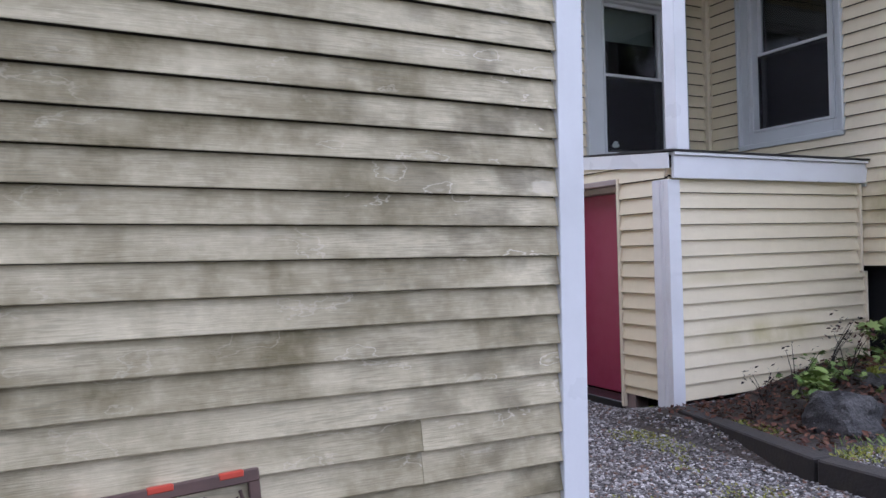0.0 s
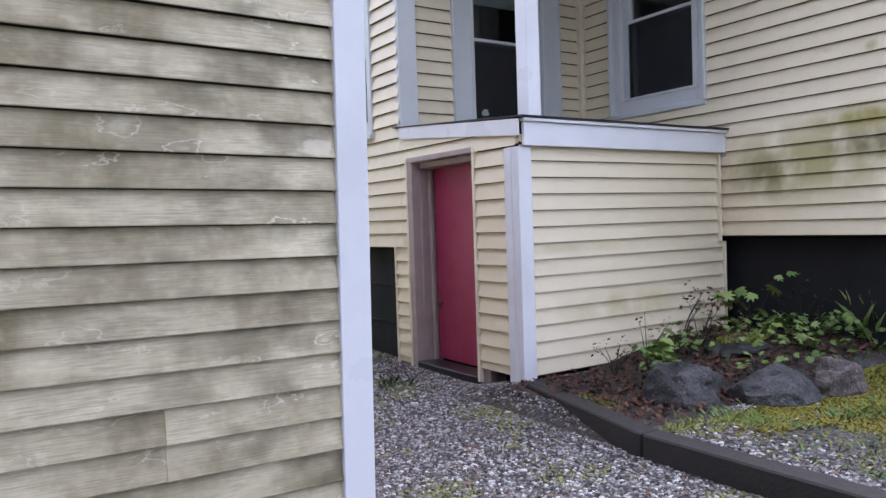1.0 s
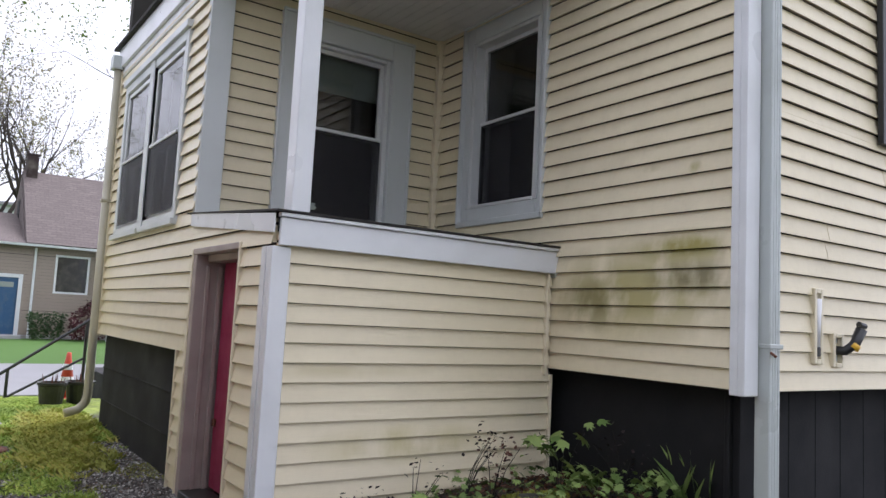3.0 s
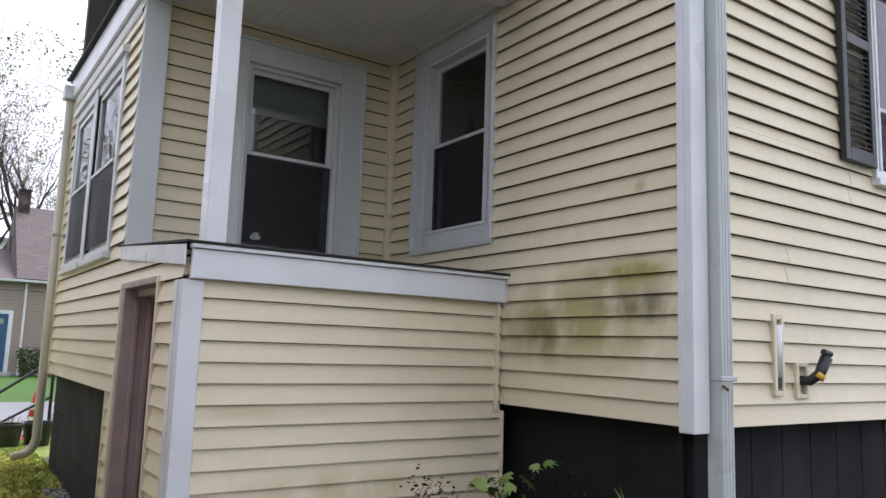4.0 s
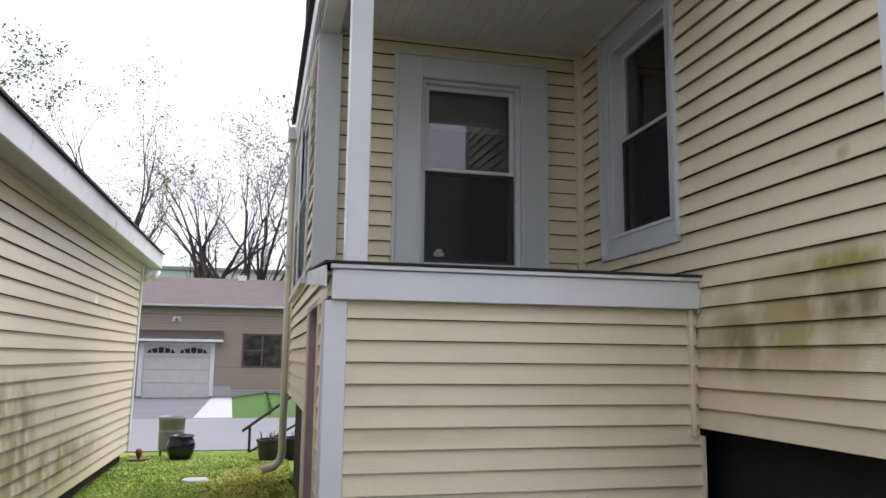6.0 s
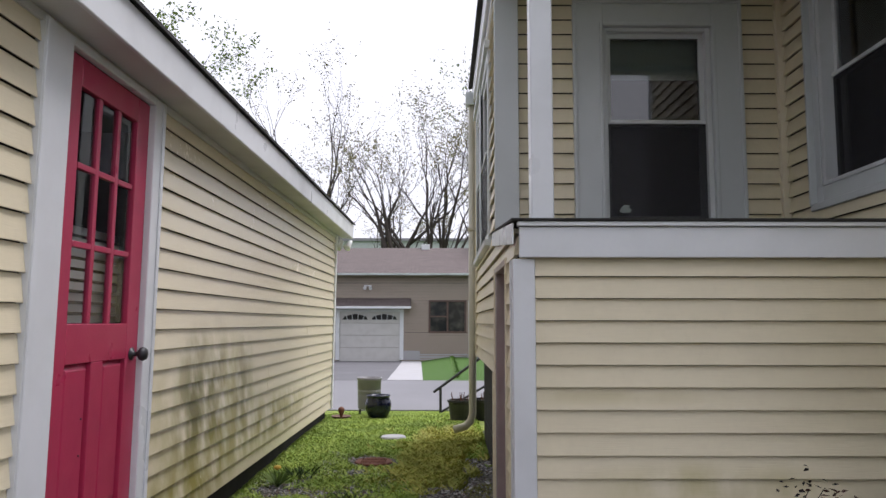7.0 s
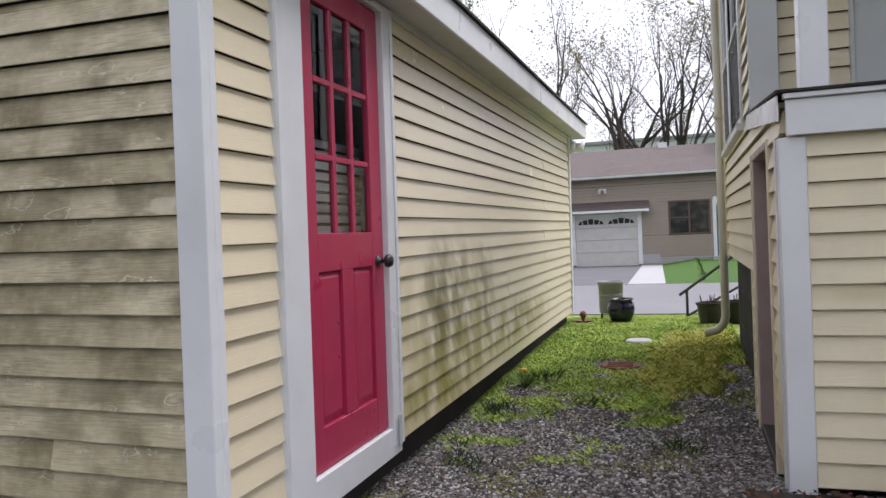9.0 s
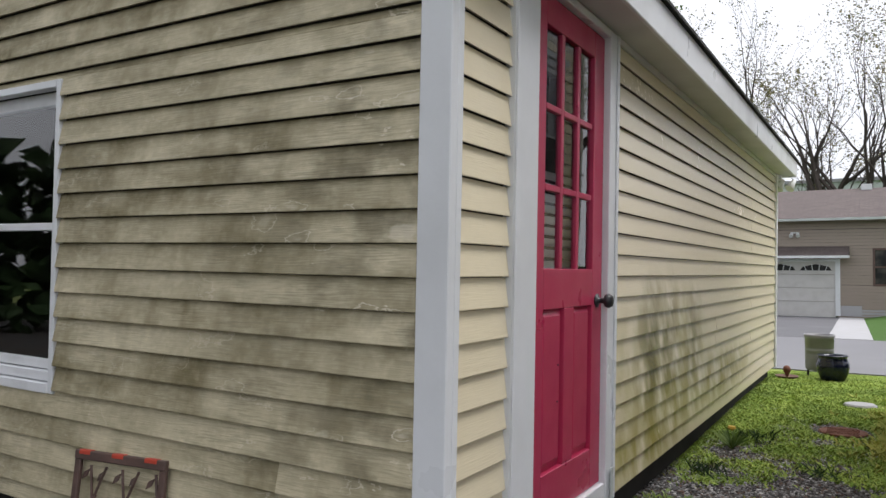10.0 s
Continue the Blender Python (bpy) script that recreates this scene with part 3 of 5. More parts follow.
for j in range(len(ys) - 1):
    for i in range(len(xs) - 1):
        bm.faces.new((gv[j][i], gv[j][i + 1], gv[j + 1][i + 1], gv[j + 1][i]))
tagged(link("ground", bm, "ground", smooth=True), "grey gravel yard with bare soil and grass beyond", "ground", kind="structure")


def sheet(name, outline, z, material, label, category):
    bm = prism(outline, "z", z - 0.05, z)
    return tagged(link(name, bm, material), label, category, kind="structure")


sheet("road", [(-60, 13.2), (60, 13.2), (60, 19.7), (-60, 19.7)], -0.2, "asphalt", "pale grey worn asphalt street", "road")


def ramp(name, outline, material, label, category, up=0.0):
    """A slab that falls gently from the street towards the garage."""
    bm = bmesh.new()
    top, low = ([bm.verts.new((x, y, -0.196 + up + d - 0.2 * (y - 19.7) / 13.3)) for x, y in outline] for d in (0.0, -0.05))
    bm.faces.new(top)
    bm.faces.new(low[::-1])
    for k in range(len(top)):
        bm.faces.new((top[k], low[k], low[(k + 1) % 4], top[(k + 1) % 4]))
    return tagged(link(name, bm, material), label, category, kind="structure")


ramp("driveway", [(-6, 19.7), (1.62, 19.7), (1.3, 33), (-6, 33)], "drive", "grey asphalt driveway in front of the garage", "driveway")
ramp("pavement", [(1.62, 19.7), (2.55, 19.7), (2.1, 33), (1.3, 33)], "concrete", "bright concrete path beside the driveway", "path", 0.008)

# ---- the shed ----
SHED = Matrix.Translation((1.553, 2.39, 0.8)) @ pose(0, 0, 0, 0, 0.8, -0.45) @ Matrix.Translation((0, 0, -0.8))
shed = thing("shed", "cream vinyl-sided shed with white trim and weathered gable end", "shed", SHED)
SL, SW, SZ0, SZ1 = 7.6, 4.6, 0.2, 2.47
STEP, PHASE = 0.1095, 0.4975
ridge = SZ1 + SW / 2 * 0.42
sided_wall(shed, "side_wall", "+x", 0.0, 0.0, SL, SZ0, SZ1, 0.1072, 0.411, "shed_side", holes=[(0.4, 1.56, 0.16, 2.44)], proud=0.027, label="cream siding with green algae low down", seams=[(5.8, 2.2), (5.82, 2.0), (5.8, 1.7), (5.82, 1.5), (5.8, 1.2), (5.82, 0.95), (5.8, 0.7), (4.1, 0.75), (4.12, 0.85)])
sided_wall(shed, "gable_wall", "-y", 0.0, -SW, 0.0, SZ0, SZ1 + 0.35, STEP, PHASE, "shed_gable", holes=[(-3.0, -2.0, 0.7165, 2.11)], label="grimy weathered siding with dirt streaks", seams=[(-0.653, 0.44), (-0.653, 0.55), (-1.9, 1.1)])
sided_wall(shed, "back_wall", "+y", SL, -SW, 0.0, SZ0, SZ1, STEP, PHASE, "shed_side")
sided_wall(shed, "far_wall", "-x", -SW, 0.0, SL, SZ0, SZ1, STEP, PHASE, "shed_side")
part("gable_top", prism([(-SW, SZ1 + 0.35), (0, SZ1 + 0.35), (0, SZ1 + 0.36), (-SW / 2, ridge), (-SW, SZ1 + 0.36)], "y", 0.0, 0.1), "shed_gable", shed)
part("gable_top", prism([(-SW, SZ1), (0, SZ1), (-SW / 2, ridge)], "y", SL - 0.1, SL), "shed_side", shed)
# fills the gap below the shed; its shade is put into the colour
part("floor_frame", box(-SW + 0.05, -0.05, 0.05, SL - 0.05, 0.02, SZ0 - 0.005), "under", shed)
part("corner_board", box(-0.08, 0.036, -0.042, 0.0, SZ0 - 0.01, SZ1 + 0.3, 0.003), "trim", shed)
part("corner_board", box(0.0, 0.036, 0.0, 0.036, SZ0 - 0.01, SZ1 - 0.01, 0.003), "trim", shed)
part("corner_board", box(0.0, 0.041, SL - 0.07, SL + 0.02, SZ0 - 0.01, SZ1 - 0.01, 0.003), "trim", shed)
OV = 0.2
part("soffit", box(0.0, OV, -0.15, SL + 0.2, SZ1 - 0.012, SZ1), "soffit", shed)
part("frieze", box(0.0, 0.03, 0.036, SL - 0.07, SZ1 - 0.05, SZ1 - 0.013), "soffit", shed)
part("fascia", box(OV, OV + 0.022, -0.15, SL + 0.2, SZ1 - 0.03, SZ1 + 0.15), "trim", shed)
part("fascia_end", box(0.0, OV + 0.022, SL + 0.2, SL + 0.22, SZ1 - 0.03, SZ1 + 0.15), "trim", shed)
for s in (1, -1):
    c = -SW / 2
    prof = [(c, ridge + 0.2), (c + s * (SW / 2 + OV + 0.045), SZ1 + 0.168), (c + s * (SW / 2 + OV + 0.045), SZ1 + 0.15), (c, ridge + 0.17)]
    part("roof", prism(prof, "y", -0.18, SL + 0.24), "dark_roof", shed, "dark asphalt shingle roof")
part("soffit", box(-SW - OV, -SW, -0.15, SL + 0.2, SZ1 - 0.012, SZ1), "soffit", shed)

# shed door, in a white casing
D0, D1, DB, DT = 0.615, 1.435, 0.3, 2.4
door = part("door", box(-0.02, 0.012, D0, D0 + 0.13, DB, DT, 0.003), "red_door", shed, "raspberry-red wooden door with nine panes")
part("stile", box(-0.02, 0.012, D1 - 0.13, D1, DB, DT, 0.003), "red_door", door)
for a, b in ((DB, 0.48), (1.135, 1.3), (2.28, DT)):
    part("rail", box(-0.02, 0.012, D0 + 0.13, D1 - 0.13, a, b, 0.003), "red_door", door)
G0, G1 = D0 + 0.13, D1 - 0.13
part("centre_stile", box(-0.02, 0.012, (G0 + G1) / 2 - 0.055, (G0 + G1) / 2 + 0.055, 0.48, 1.135, 0.003), "red_door", door)
for a, b in ((G0, (G0 + G1) / 2 - 0.055), ((G0 + G1) / 2 + 0.055, G1)):
    bm = bmesh.new()
    add_box(bm, -0.018, -0.012, a, b, 0.48, 1.135)
    verts = []
    for inset, d in ((0.0, -0.012), (0.03, 0.004)):
        verts.append([bm.verts.new((d, y, z)) for y, z in ((a + inset, 0.48 + inset * 1.3), (b - inset, 0.48 + inset * 1.3), (b - inset, 1.135 - inset), (a + inset, 1.135 - inset))])
    bm.faces.new(verts[1])
    for i in range(4):
        bm.faces.new((verts[0][i], verts[0][(i + 1) % 4], verts[1][(i + 1) % 4], verts[1][i]))
    part("raised_panel", bm, "red_door", door)
pw, ph = (G1 - G0) / 3, (2.28 - 1.3) / 3
for i in (1, 2):
    part("muntin", box(-0.016, 0.008, G0 + i * pw - 0.015, G0 + i * pw + 0.015, 1.3, 2.28, 0.003), "red_door", door)
    for j in range(3):
        part("muntin", box(-0.016, 0.008, G0 + j * pw + 0.015, G0 + (j + 1) * pw - 0.015, 1.3 + i * ph - 0.013, 1.3 + i * ph + 0.013, 0.003), "red_door", door)
for i in range(3):
    for j in range(3):
        p = part("pane", sheet_of_glass("+x", 0.0, G0 + i * pw + 0.008, G0 + (i + 1) * pw - 0.008, -0.006, 1.3 + j * ph + 0.008, 1.3 + (j + 1) * ph - 0.008), "glass", door)
        p.visible_shadow = False
knob = lathe([(0.03, 0.0), (0.032, 0.006), (0.012, 0.012), (0.012, 0.035), (0.03, 0.045), (0.034, 0.06), (0.026, 0.075), (0.008, 0.08)], 16)
bmesh.ops.transform(knob, matrix=pose(0.012, D1 - 0.07, 1.155, 0, 90, 0), verts=knob.verts)
part("door_knob", knob, "black", door, "black door knob", True)
for z in (0.62, 2.05):
    part("hinge", box(0.012, 0.02, D0 - 0.012, D0 + 0.008, z, z + 0.09, 0.002), "trim", door)
for z in (0.9, 0.75):
    part("nail", box(0.010, 0.014, D0 + 0.27 + z * 0.02, D0 + 0.277 + z * 0.02, z, z + 0.007, 0), "black", door)
part("door_casing", box(0.0, 0.042, 0.4, D0 - 0.006, 0.2, 2.44), "trim", shed)
part("door_casing", box(0.0, 0.042, D1 + 0.006, 1.56, 0.2, 2.44), "trim", shed)
part("casing_groove", box(0.042, 0.05, 0.4, 0.438, 0.2, 2.44), "trim", shed)
part("casing_groove", box(0.042, 0.05, 1.525, 1.56, 0.2, 2.44), "trim", shed)
part("door_casing", box(0.0, 0.042, D0 - 0.006, D1 + 0.006, DT + 0.006, 2.44), "trim", shed)
part("threshold", box(-0.05, 0.035, 0.4, 1.56, 0.15, DB - 0.005), "trim", shed)
part("latch_plate", box(0.05, 0.056, 1.475, 1.515, 0.2, 0.36, 0.002), "spout", shed)
# curtain and blind that show behind the panes
bm = bmesh.new()
for k in range(9):
    add_box(bm, -0.14, -0.135, 0.5, 1.5, 1.3 + k * 0.05, 1.335 + k * 0.05)
part("blind", bm, "white", shed, "pale slatted blind behind the glass")

bm = bmesh.new()
folds = [(-0.1 + 0.018 * math.sin(9.0 * k), 0.66 + 0.013 * k) for k in range(22)]
rows = [[bm.verts.new((x, y, z)) for x, y in folds] for z in (1.78, 2.36)]
for k in range(21):
    bm.faces.new((rows[0][k], rows[0][k + 1], rows[1][k + 1], rows[1][k]))
part("curtain", bm, "white", shed, "pale gathered curtain behind the upper panes")

# shed gable window
wx0, wx1 = -3.0, -2.0
win = part("window", box(wx1 - 0.035, wx1, -0.03, 0.02, 0.7, 2.11, 0.003), "trim", shed, "white vinyl sliding sash window with dark glass")
part("frame_side", box(wx0, wx0 + 0.035, -0.03, 0.02, 0.7, 2.11, 0.003), "trim", win)
part("frame_head", box(wx0 + 0.035, wx1 - 0.035, -0.03, 0.02, 2.075, 2.11, 0.003), "trim", win)
for z in (0.7, 0.75, 0.8):
    part("frame_sill", box(wx0 + 0.035, wx1 - 0.035, -0.035 + 0.4 * (z - 0.7), 0.03, z, z + 0.045, 0.003), "white", win)
part("meeting_rail", box(wx0 + 0.035, wx1 - 0.035, 0.0, 0.03, 1.43, 1.465, 0.003), "white", win)
for a, b in ((0.845, 1.43), (1.465, 2.01)):
    p = part("pane", sheet_of_glass("-y", 0.0, wx0 + 0.035, wx1 - 0.035, -0.014, a, b), "glass", win)
    p.visible_shadow = False
part("blind_box", box(wx0 + 0.035, wx1 - 0.035, 0.03, 0.06, 2.01, 2.075), "white", win)
# room inside, painted near-black in place of indoor shade
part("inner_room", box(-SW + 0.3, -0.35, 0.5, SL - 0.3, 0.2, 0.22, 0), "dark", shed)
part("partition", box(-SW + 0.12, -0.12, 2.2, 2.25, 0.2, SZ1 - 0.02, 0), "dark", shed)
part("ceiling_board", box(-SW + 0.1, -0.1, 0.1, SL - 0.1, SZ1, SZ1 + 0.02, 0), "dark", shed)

# floodlight under the far eave
flood = thing("floodlight", "white twin floodlight under the shed eave", "light", SHED @ pose(0.05, SL + 0.08, 2.36))
part("base", lathe([(0.05, 0.0), (0.055, 0.02), (0.04, 0.05)], 14), "white", flood, "", True)
part("mount", tube([(0, 0, 0.03), (0, 0, 0.13)], 0.02), "white", flood)
for dx in (0.04, 0.16):
    bm = lathe([(0.022, 0.0), (0.03, 0.04), (0.055, 0.13), (0.05, 0.135)], 14)
    bmesh.ops.transform(bm, matrix=pose(dx, 0, 0.03, 150, 25, 0), verts=bm.verts)
    part("lamp_head", bm, "white", flood, "", True)

# wrought-iron garden panel that leans on the gable
panel = thing("garden_panel", "brown metal garden screen with orange-red trim leaning on siding", "screen", SHED @ pose(-1.46, -0.12, -0.06, -8, -3, 1))
PW, PH = 0.56, 0.543
for a, b in ((-PW / 2, -PW / 2 + 0.035), (PW / 2 - 0.035, PW / 2)):
    part("side_bar", box(a, b, -0.01, 0.01, 0.02, PH), "bronze", panel)
part("top_bar", box(-PW / 2, PW / 2, -0.014, 0.014, PH - 0.004, PH + 0.035), "bronze", panel)
part("foot_bar", box(-PW / 2, PW / 2, -0.014, 0.014, 0.0, 0.03), "bronze", panel)
for a in (-0.25, -0.04, 0.16):
    part("orange_wear", box(a, a + 0.075, -0.016, 0.016, PH + 0.016, PH + 0.037), "orange", panel)
random.seed(5)
for k in range(5):
    x = -0.2 + k * 0.1
    part("stem", tube([(x, 0, 0.02), (x + 0.03, 0, 0.2), (x + 0.05 * (-1) ** k, 0, 0.38), (x + 0.02, 0, 0.52)], 0.006, 6), "bronze", panel)
    for j in range(4):
        z = 0.16 + 0.1 * j
        bm = bmesh.new()
        q = (x + 0.03 * (-1) ** j, 0.003, z)
        v = [bm.verts.new((q[0] + a, q[1], q[2] + b)) for a, b in ((0, 0), (0.03, 0.015), (0.045, 0.045), (0.012, 0.03))]
        f = bm.faces.new(v)
        e = bmesh.ops.extrude_face_region(bm, geom=[f])
        bmesh.ops.translate(bm, vec=(0, -0.006, 0), verts=[g for g in e["geom"] if isinstance(g, bmesh.types.BMVert)])
        part("metal_leaf", bm, "bronze", panel)

# ---- the house ----
house = thing("house", "cream vinyl-sided house on dark skirting with recessed corner", "house")
HX, HY, PY, LX, LY = 5.505, 2.33, 5.39, 3.47, 8.25
HSTEP, HPH, RSTEP, RPH, LSTEP, LPH, HTOP = 0.1098, 0.974, 0.1103, 0.968, 0.1115, 0.96, 6.6
SKEW = Matrix.Translation((HX, HY, 0)) @ pose(0, 0, 0, 0, 0, -0.95) @ Matrix.Translation((-HX, -HY, 0))  # the side wall runs a little off square
side = sided_wall(house, "side_wall", "-x", HX, HY, PY, 0.965, HTOP, HSTEP, HPH, "house", holes=[(3.95, 4.97, 2.072, 3.719)], label="cream siding with green algae patch", thick=0.12)
side.matrix_local = SKEW
sided_wall(house, "rear_wall", "-y", HY, HX, 11.0, 0.96, HTOP, RSTEP, RPH, "house", holes=[(7.43, 8.25, 2.55, 4.0)], thick=0.12, seams=[(6.32, 1.75), (6.34, 1.87), (7.05, 2.35), (7.07, 2.47)])
sided_wall(house, "porch_wall", "-y", PY, LX, HX + 0.045, 1.7, 3.75, HSTEP, HPH, "house", holes=[(4.22, 5.03, 1.962, 3.46)], thick=0.12, label="shaded cream siding in the porch recess")
sided_wall(house, "room_wall", "-x", LX, 5.31, LY, 0.96, 3.72, LSTEP, LPH, "house", holes=[(5.81, 6.74, 1.9635, 3.36), (6.86, 7.81, 1.9635, 3.36)], thick=0.12)
sided_wall(house, "front_wall", "+y", LY, LX, 11.0, 0.955, HTOP, HSTEP, HPH, "house", thick=0.12)
sided_wall(house, "far_side_wall", "+x", 11.0, HY, LY, 0.955, HTOP, HSTEP, HPH, "house", thick=0.12)
part("upper_wall", box(HX + 0.002, HX + 0.12, PY, LY, 3.9, HTOP), "channel", house)
part("main_roof", prism([(HX - 0.3, HTOP - 0.05), (11.3, HTOP - 0.05), (8.25, HTOP + 2.2)], "y", HY - 0.3, LY + 0.3), "dark_roof", house)
# added floors, ceiling and partitions, near-black to stand in for unlit rooms
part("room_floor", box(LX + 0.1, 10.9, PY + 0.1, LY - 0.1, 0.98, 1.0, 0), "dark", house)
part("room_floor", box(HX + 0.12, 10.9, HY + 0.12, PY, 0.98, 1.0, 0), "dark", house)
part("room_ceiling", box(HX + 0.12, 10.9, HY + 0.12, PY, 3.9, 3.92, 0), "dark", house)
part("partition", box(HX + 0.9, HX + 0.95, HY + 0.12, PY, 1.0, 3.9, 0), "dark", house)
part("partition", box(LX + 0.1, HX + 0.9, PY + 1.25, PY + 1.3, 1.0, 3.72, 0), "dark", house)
part("corner_board", box(HX - 0.041, HX + 0.085, HY - 0.042, HY, 0.945, HTOP, 0.004), "trim", house)
part("corner_board", box(HX - 0.041, HX, HY, HY + 0.05, 0.945, HTOP, 0.004), "trim", house)
part("corner_board", box(LX - 0.022, LX + 0.15, PY - 0.1, PY - 0.075, 1.85, 3.72, 0.004), "casing", house)
part("corner_board", box(LX - 0.022, LX, PY - 0.075, PY - 0.03, 1.85, 3.72, 0.004), "casing", house)
part("corner_board", box(LX, LX + 0.15, PY - 0.075, PY, 1.85, 3.72, 0.0), "casing", house)
part("corner_board", box(LX - 0.041, LX, LY - 0.06, LY + 0.02, 0.94, 3.72, 0.004), "channel", house)
part("inside_corner", box(HX - 0.018, HX + 0.06, PY - 0.062, PY, 1.8, 3.745, 0.003), "channel", house)
sash_window(house, "-y", PY, 4.04, 5.22, 1.88, 3.615, 4.285, 4.975, 2.05, 3.405, 2.75, label="grey-white sash window with wide casing in the porch recess", shade=0.3)
side_window = sash_window(house, "-x", HX, 3.95, 4.97, 2.07, 3.73, 4.09, 4.83, 2.225, 3.55, 2.905, label="sash window with wide grey-white casing", shade=0.0, out=-0.04, front=0.008, back=-0.1)
side_window.matrix_local = SKEW
for a in (5.87, 6.92):
    sash_window(house, "-x", LX, a - 0.12 if a < 6 else a - 0.052, a + 0.86 if a < 6 else a + 0.95, 1.92, 3.43, a, a + 0.81, 2.03, 3.31, 2.63, label="paired sash window reflecting the sky", flat=True, out=0.07)
part("window_mullion", box(LX - 0.055, LX, 6.732, 6.866, 1.92, 3.43), "casing", house)
part("window_head", box(LX - 0.07, LX, 5.73, 7.89, 3.43, 3.49), "casing", house)
sash_window(house, "-y", HY, 7.37, 8.33, 2.49, 4.1, 7.49, 8.19, 2.6, 3.95, 3.03, label="white sash window beside the black shutter", casing="trim")
sticker = thing("window_sticker", "small pale sticker on the lower pane", "sticker")
part("decal", prism([(4.345, 2.1), (4.37, 2.085), (4.42, 2.09), (4.435, 2.11), (4.41, 2.125), (4.425, 2.14), (4.38, 2.145), (4.36, 2.125)], "y", PY + 0.018, PY + 0.02), "shade", sticker)
# porch ceiling with bead boards, beam, post, eave
bm = bmesh.new()
k, x = 0, LX + 0.02
while x < HX + 0.04:
    add_box(bm, x, min(x + 0.0915, HX + 0.06), 3.85, PY, 3.748, 3.77, 0.0015)
    x += 0.0935
add_box(bm, LX, HX + 0.06, 3.8, PY, 3.771, 3.79)
tagged(link("porch_ceiling", bm, "soffit"), "white beaded board ceiling over the porch recess", "ceiling", kind="structure")
part("porch_beam", box(LX - 0.01, HX - 0.02, 3.72, 3.85, 3.69, 3.95), "trim", house)
part("porch_beam", box(LX - 0.01, LX + 0.13, 3.85, PY - 0.1, 3.69, 3.95), "trim", house)
part("porch_post", box(3.525, 3.638, 3.79, 3.9, 1.8, 3.69, 0.006), "trim", house, "square white porch post with worn paint")
part("eave_fascia", box(LX - 0.06, LX - 0.032, 3.68, LY + 0.06, 3.72, 3.93), "trim", house)
part("eave_soffit", box(LX - 0.03, LX, 3.86, LY + 0.06, 3.722, 3.74), "soffit", house)
# soffit of an unseen front overhang, added to darken the porch recess
part("eave_soffit", box(LX - 0.06, HX - 0.05, 3.18, 3.7, 3.9, 3.925), "soffit", house)
part("frieze_board", box(LX - 0.03, LX, PY, LY, 3.62, 3.72), "trim", house)
# front edge reaches out past the beam, unseen, to shade the porch
part("low_roof", prism([(LX - 0.1, 3.932), (HX, 4.3), (HX, 4.33), (LX - 0.105, 3.955)], "y", 3.15, LY + 0.12), "dark_roof", house, "dark low roof over the corner room with an added front overhang")
# skirting
part("skirting", box(LX + 0.055, LX + 0.1, 5.4, LY - 0.02, -0.05, 0.955), "slate", house, "black painted skirting panels")
for z in (0.3, 0.62):
    part("skirting_seam", box(LX + 0.048, LX + 0.056, 5.45, LY - 0.03, z, z + 0.012, 0.001), "slate", house)
part("skirting", box(HX + 0.14, HX + 0.18, HY + 0.1, PY, -0.05, 0.955), "slate", house)
x = HX + 0.1
while x < 10.9:
    part("skirting_panel", box(x, x + 0.296, HY + 0.14, HY + 0.17, -0.05, 0.955, 0.004), "slate", house)
    x += 0.3
part("skirting", box(LX + 0.1, 11.0, LY - 0.1, LY - 0.05, -0.05, 0.955), "slate", house)
part("floor_slab", box(LX + 0.12, 10.9, PY, LY - 0.1, 0.9, 0.97, 0), "under", house)
part("floor_slab", box(HX + 0.18, 10.9, HY + 0.17, PY, 0.9, 0.97, 0), "under", house)


def downspout(name, material, path, w, d, label):
    ob = thing(name, label, "downspout")
    bm = bmesh.new()
    (x, y, z1), z0 = path[0], path[1]
    for k in range(4):
        a = x - w / 2 + k * w / 4
        part("flute", box(a + 0.004, a + w / 4 - 0.004, y - d / 2 - 0.003, y - d / 2, z0, z1, 0.001), material, ob)
        b = y - d / 2 + k * d / 4
        part("flute", box(x + w / 2, x + w / 2 + 0.003, b + 0.003, b + d / 4 - 0.003, z0, z1, 0.001), material, ob)
    add_box(bm, x - w / 2, x + w / 2, y - d / 2, y + d / 2 - 0.002, z0, z1, 0.003)
    part("pipe", bm, material, ob)
    return ob


ds = downspout("downspout", "spout", ((5.65, HY - 0.055, 6.5), 0.05), 0.1, 0.085, "ribbed grey-white aluminium downspout beside the corner")
part("strap", box(5.595, 5.725, HY - 0.105, HY - 0.012, 1.2, 1.225), "spout", ds)
part("screw", tube([(5.61, HY - 0.1, 1.18), (5.61, HY - 0.13, 1.16)], 0.008), "rust", ds)
ds2 = thing("downspout", "weathered beige downspout with curved elbow at its foot", "downspout")
sx, sy = LX - 0.07, LY - 0.02
part("pipe", tube([(sx, sy, 3.75), (sx, sy, 0.5), (sx, sy, 0.34), (sx - 0.02, sy + 0.005, 0.26), (sx - 0.08, sy, 0.2), (sx - 0.2, sy - 0.02, 0.17)], 0.042, 10), "spout_cream", ds2, "", True)
part("leader_head", box(sx - 0.07, sx + 0.06, sy - 0.07, sy + 0.07, 3.7, 3.84), "spout", ds2)
part("strap", box(sx - 0.05, sx + 0.06, sy - 0.048, sy + 0.048, 2.3, 2.33), "spout_cream", ds2)

# vents, pipe and shutter on the rear wall
vent = thing("wall_vent", "tall white plastic wall box with a clear tube", "vent", pose(-0.143, 0, 0.0))
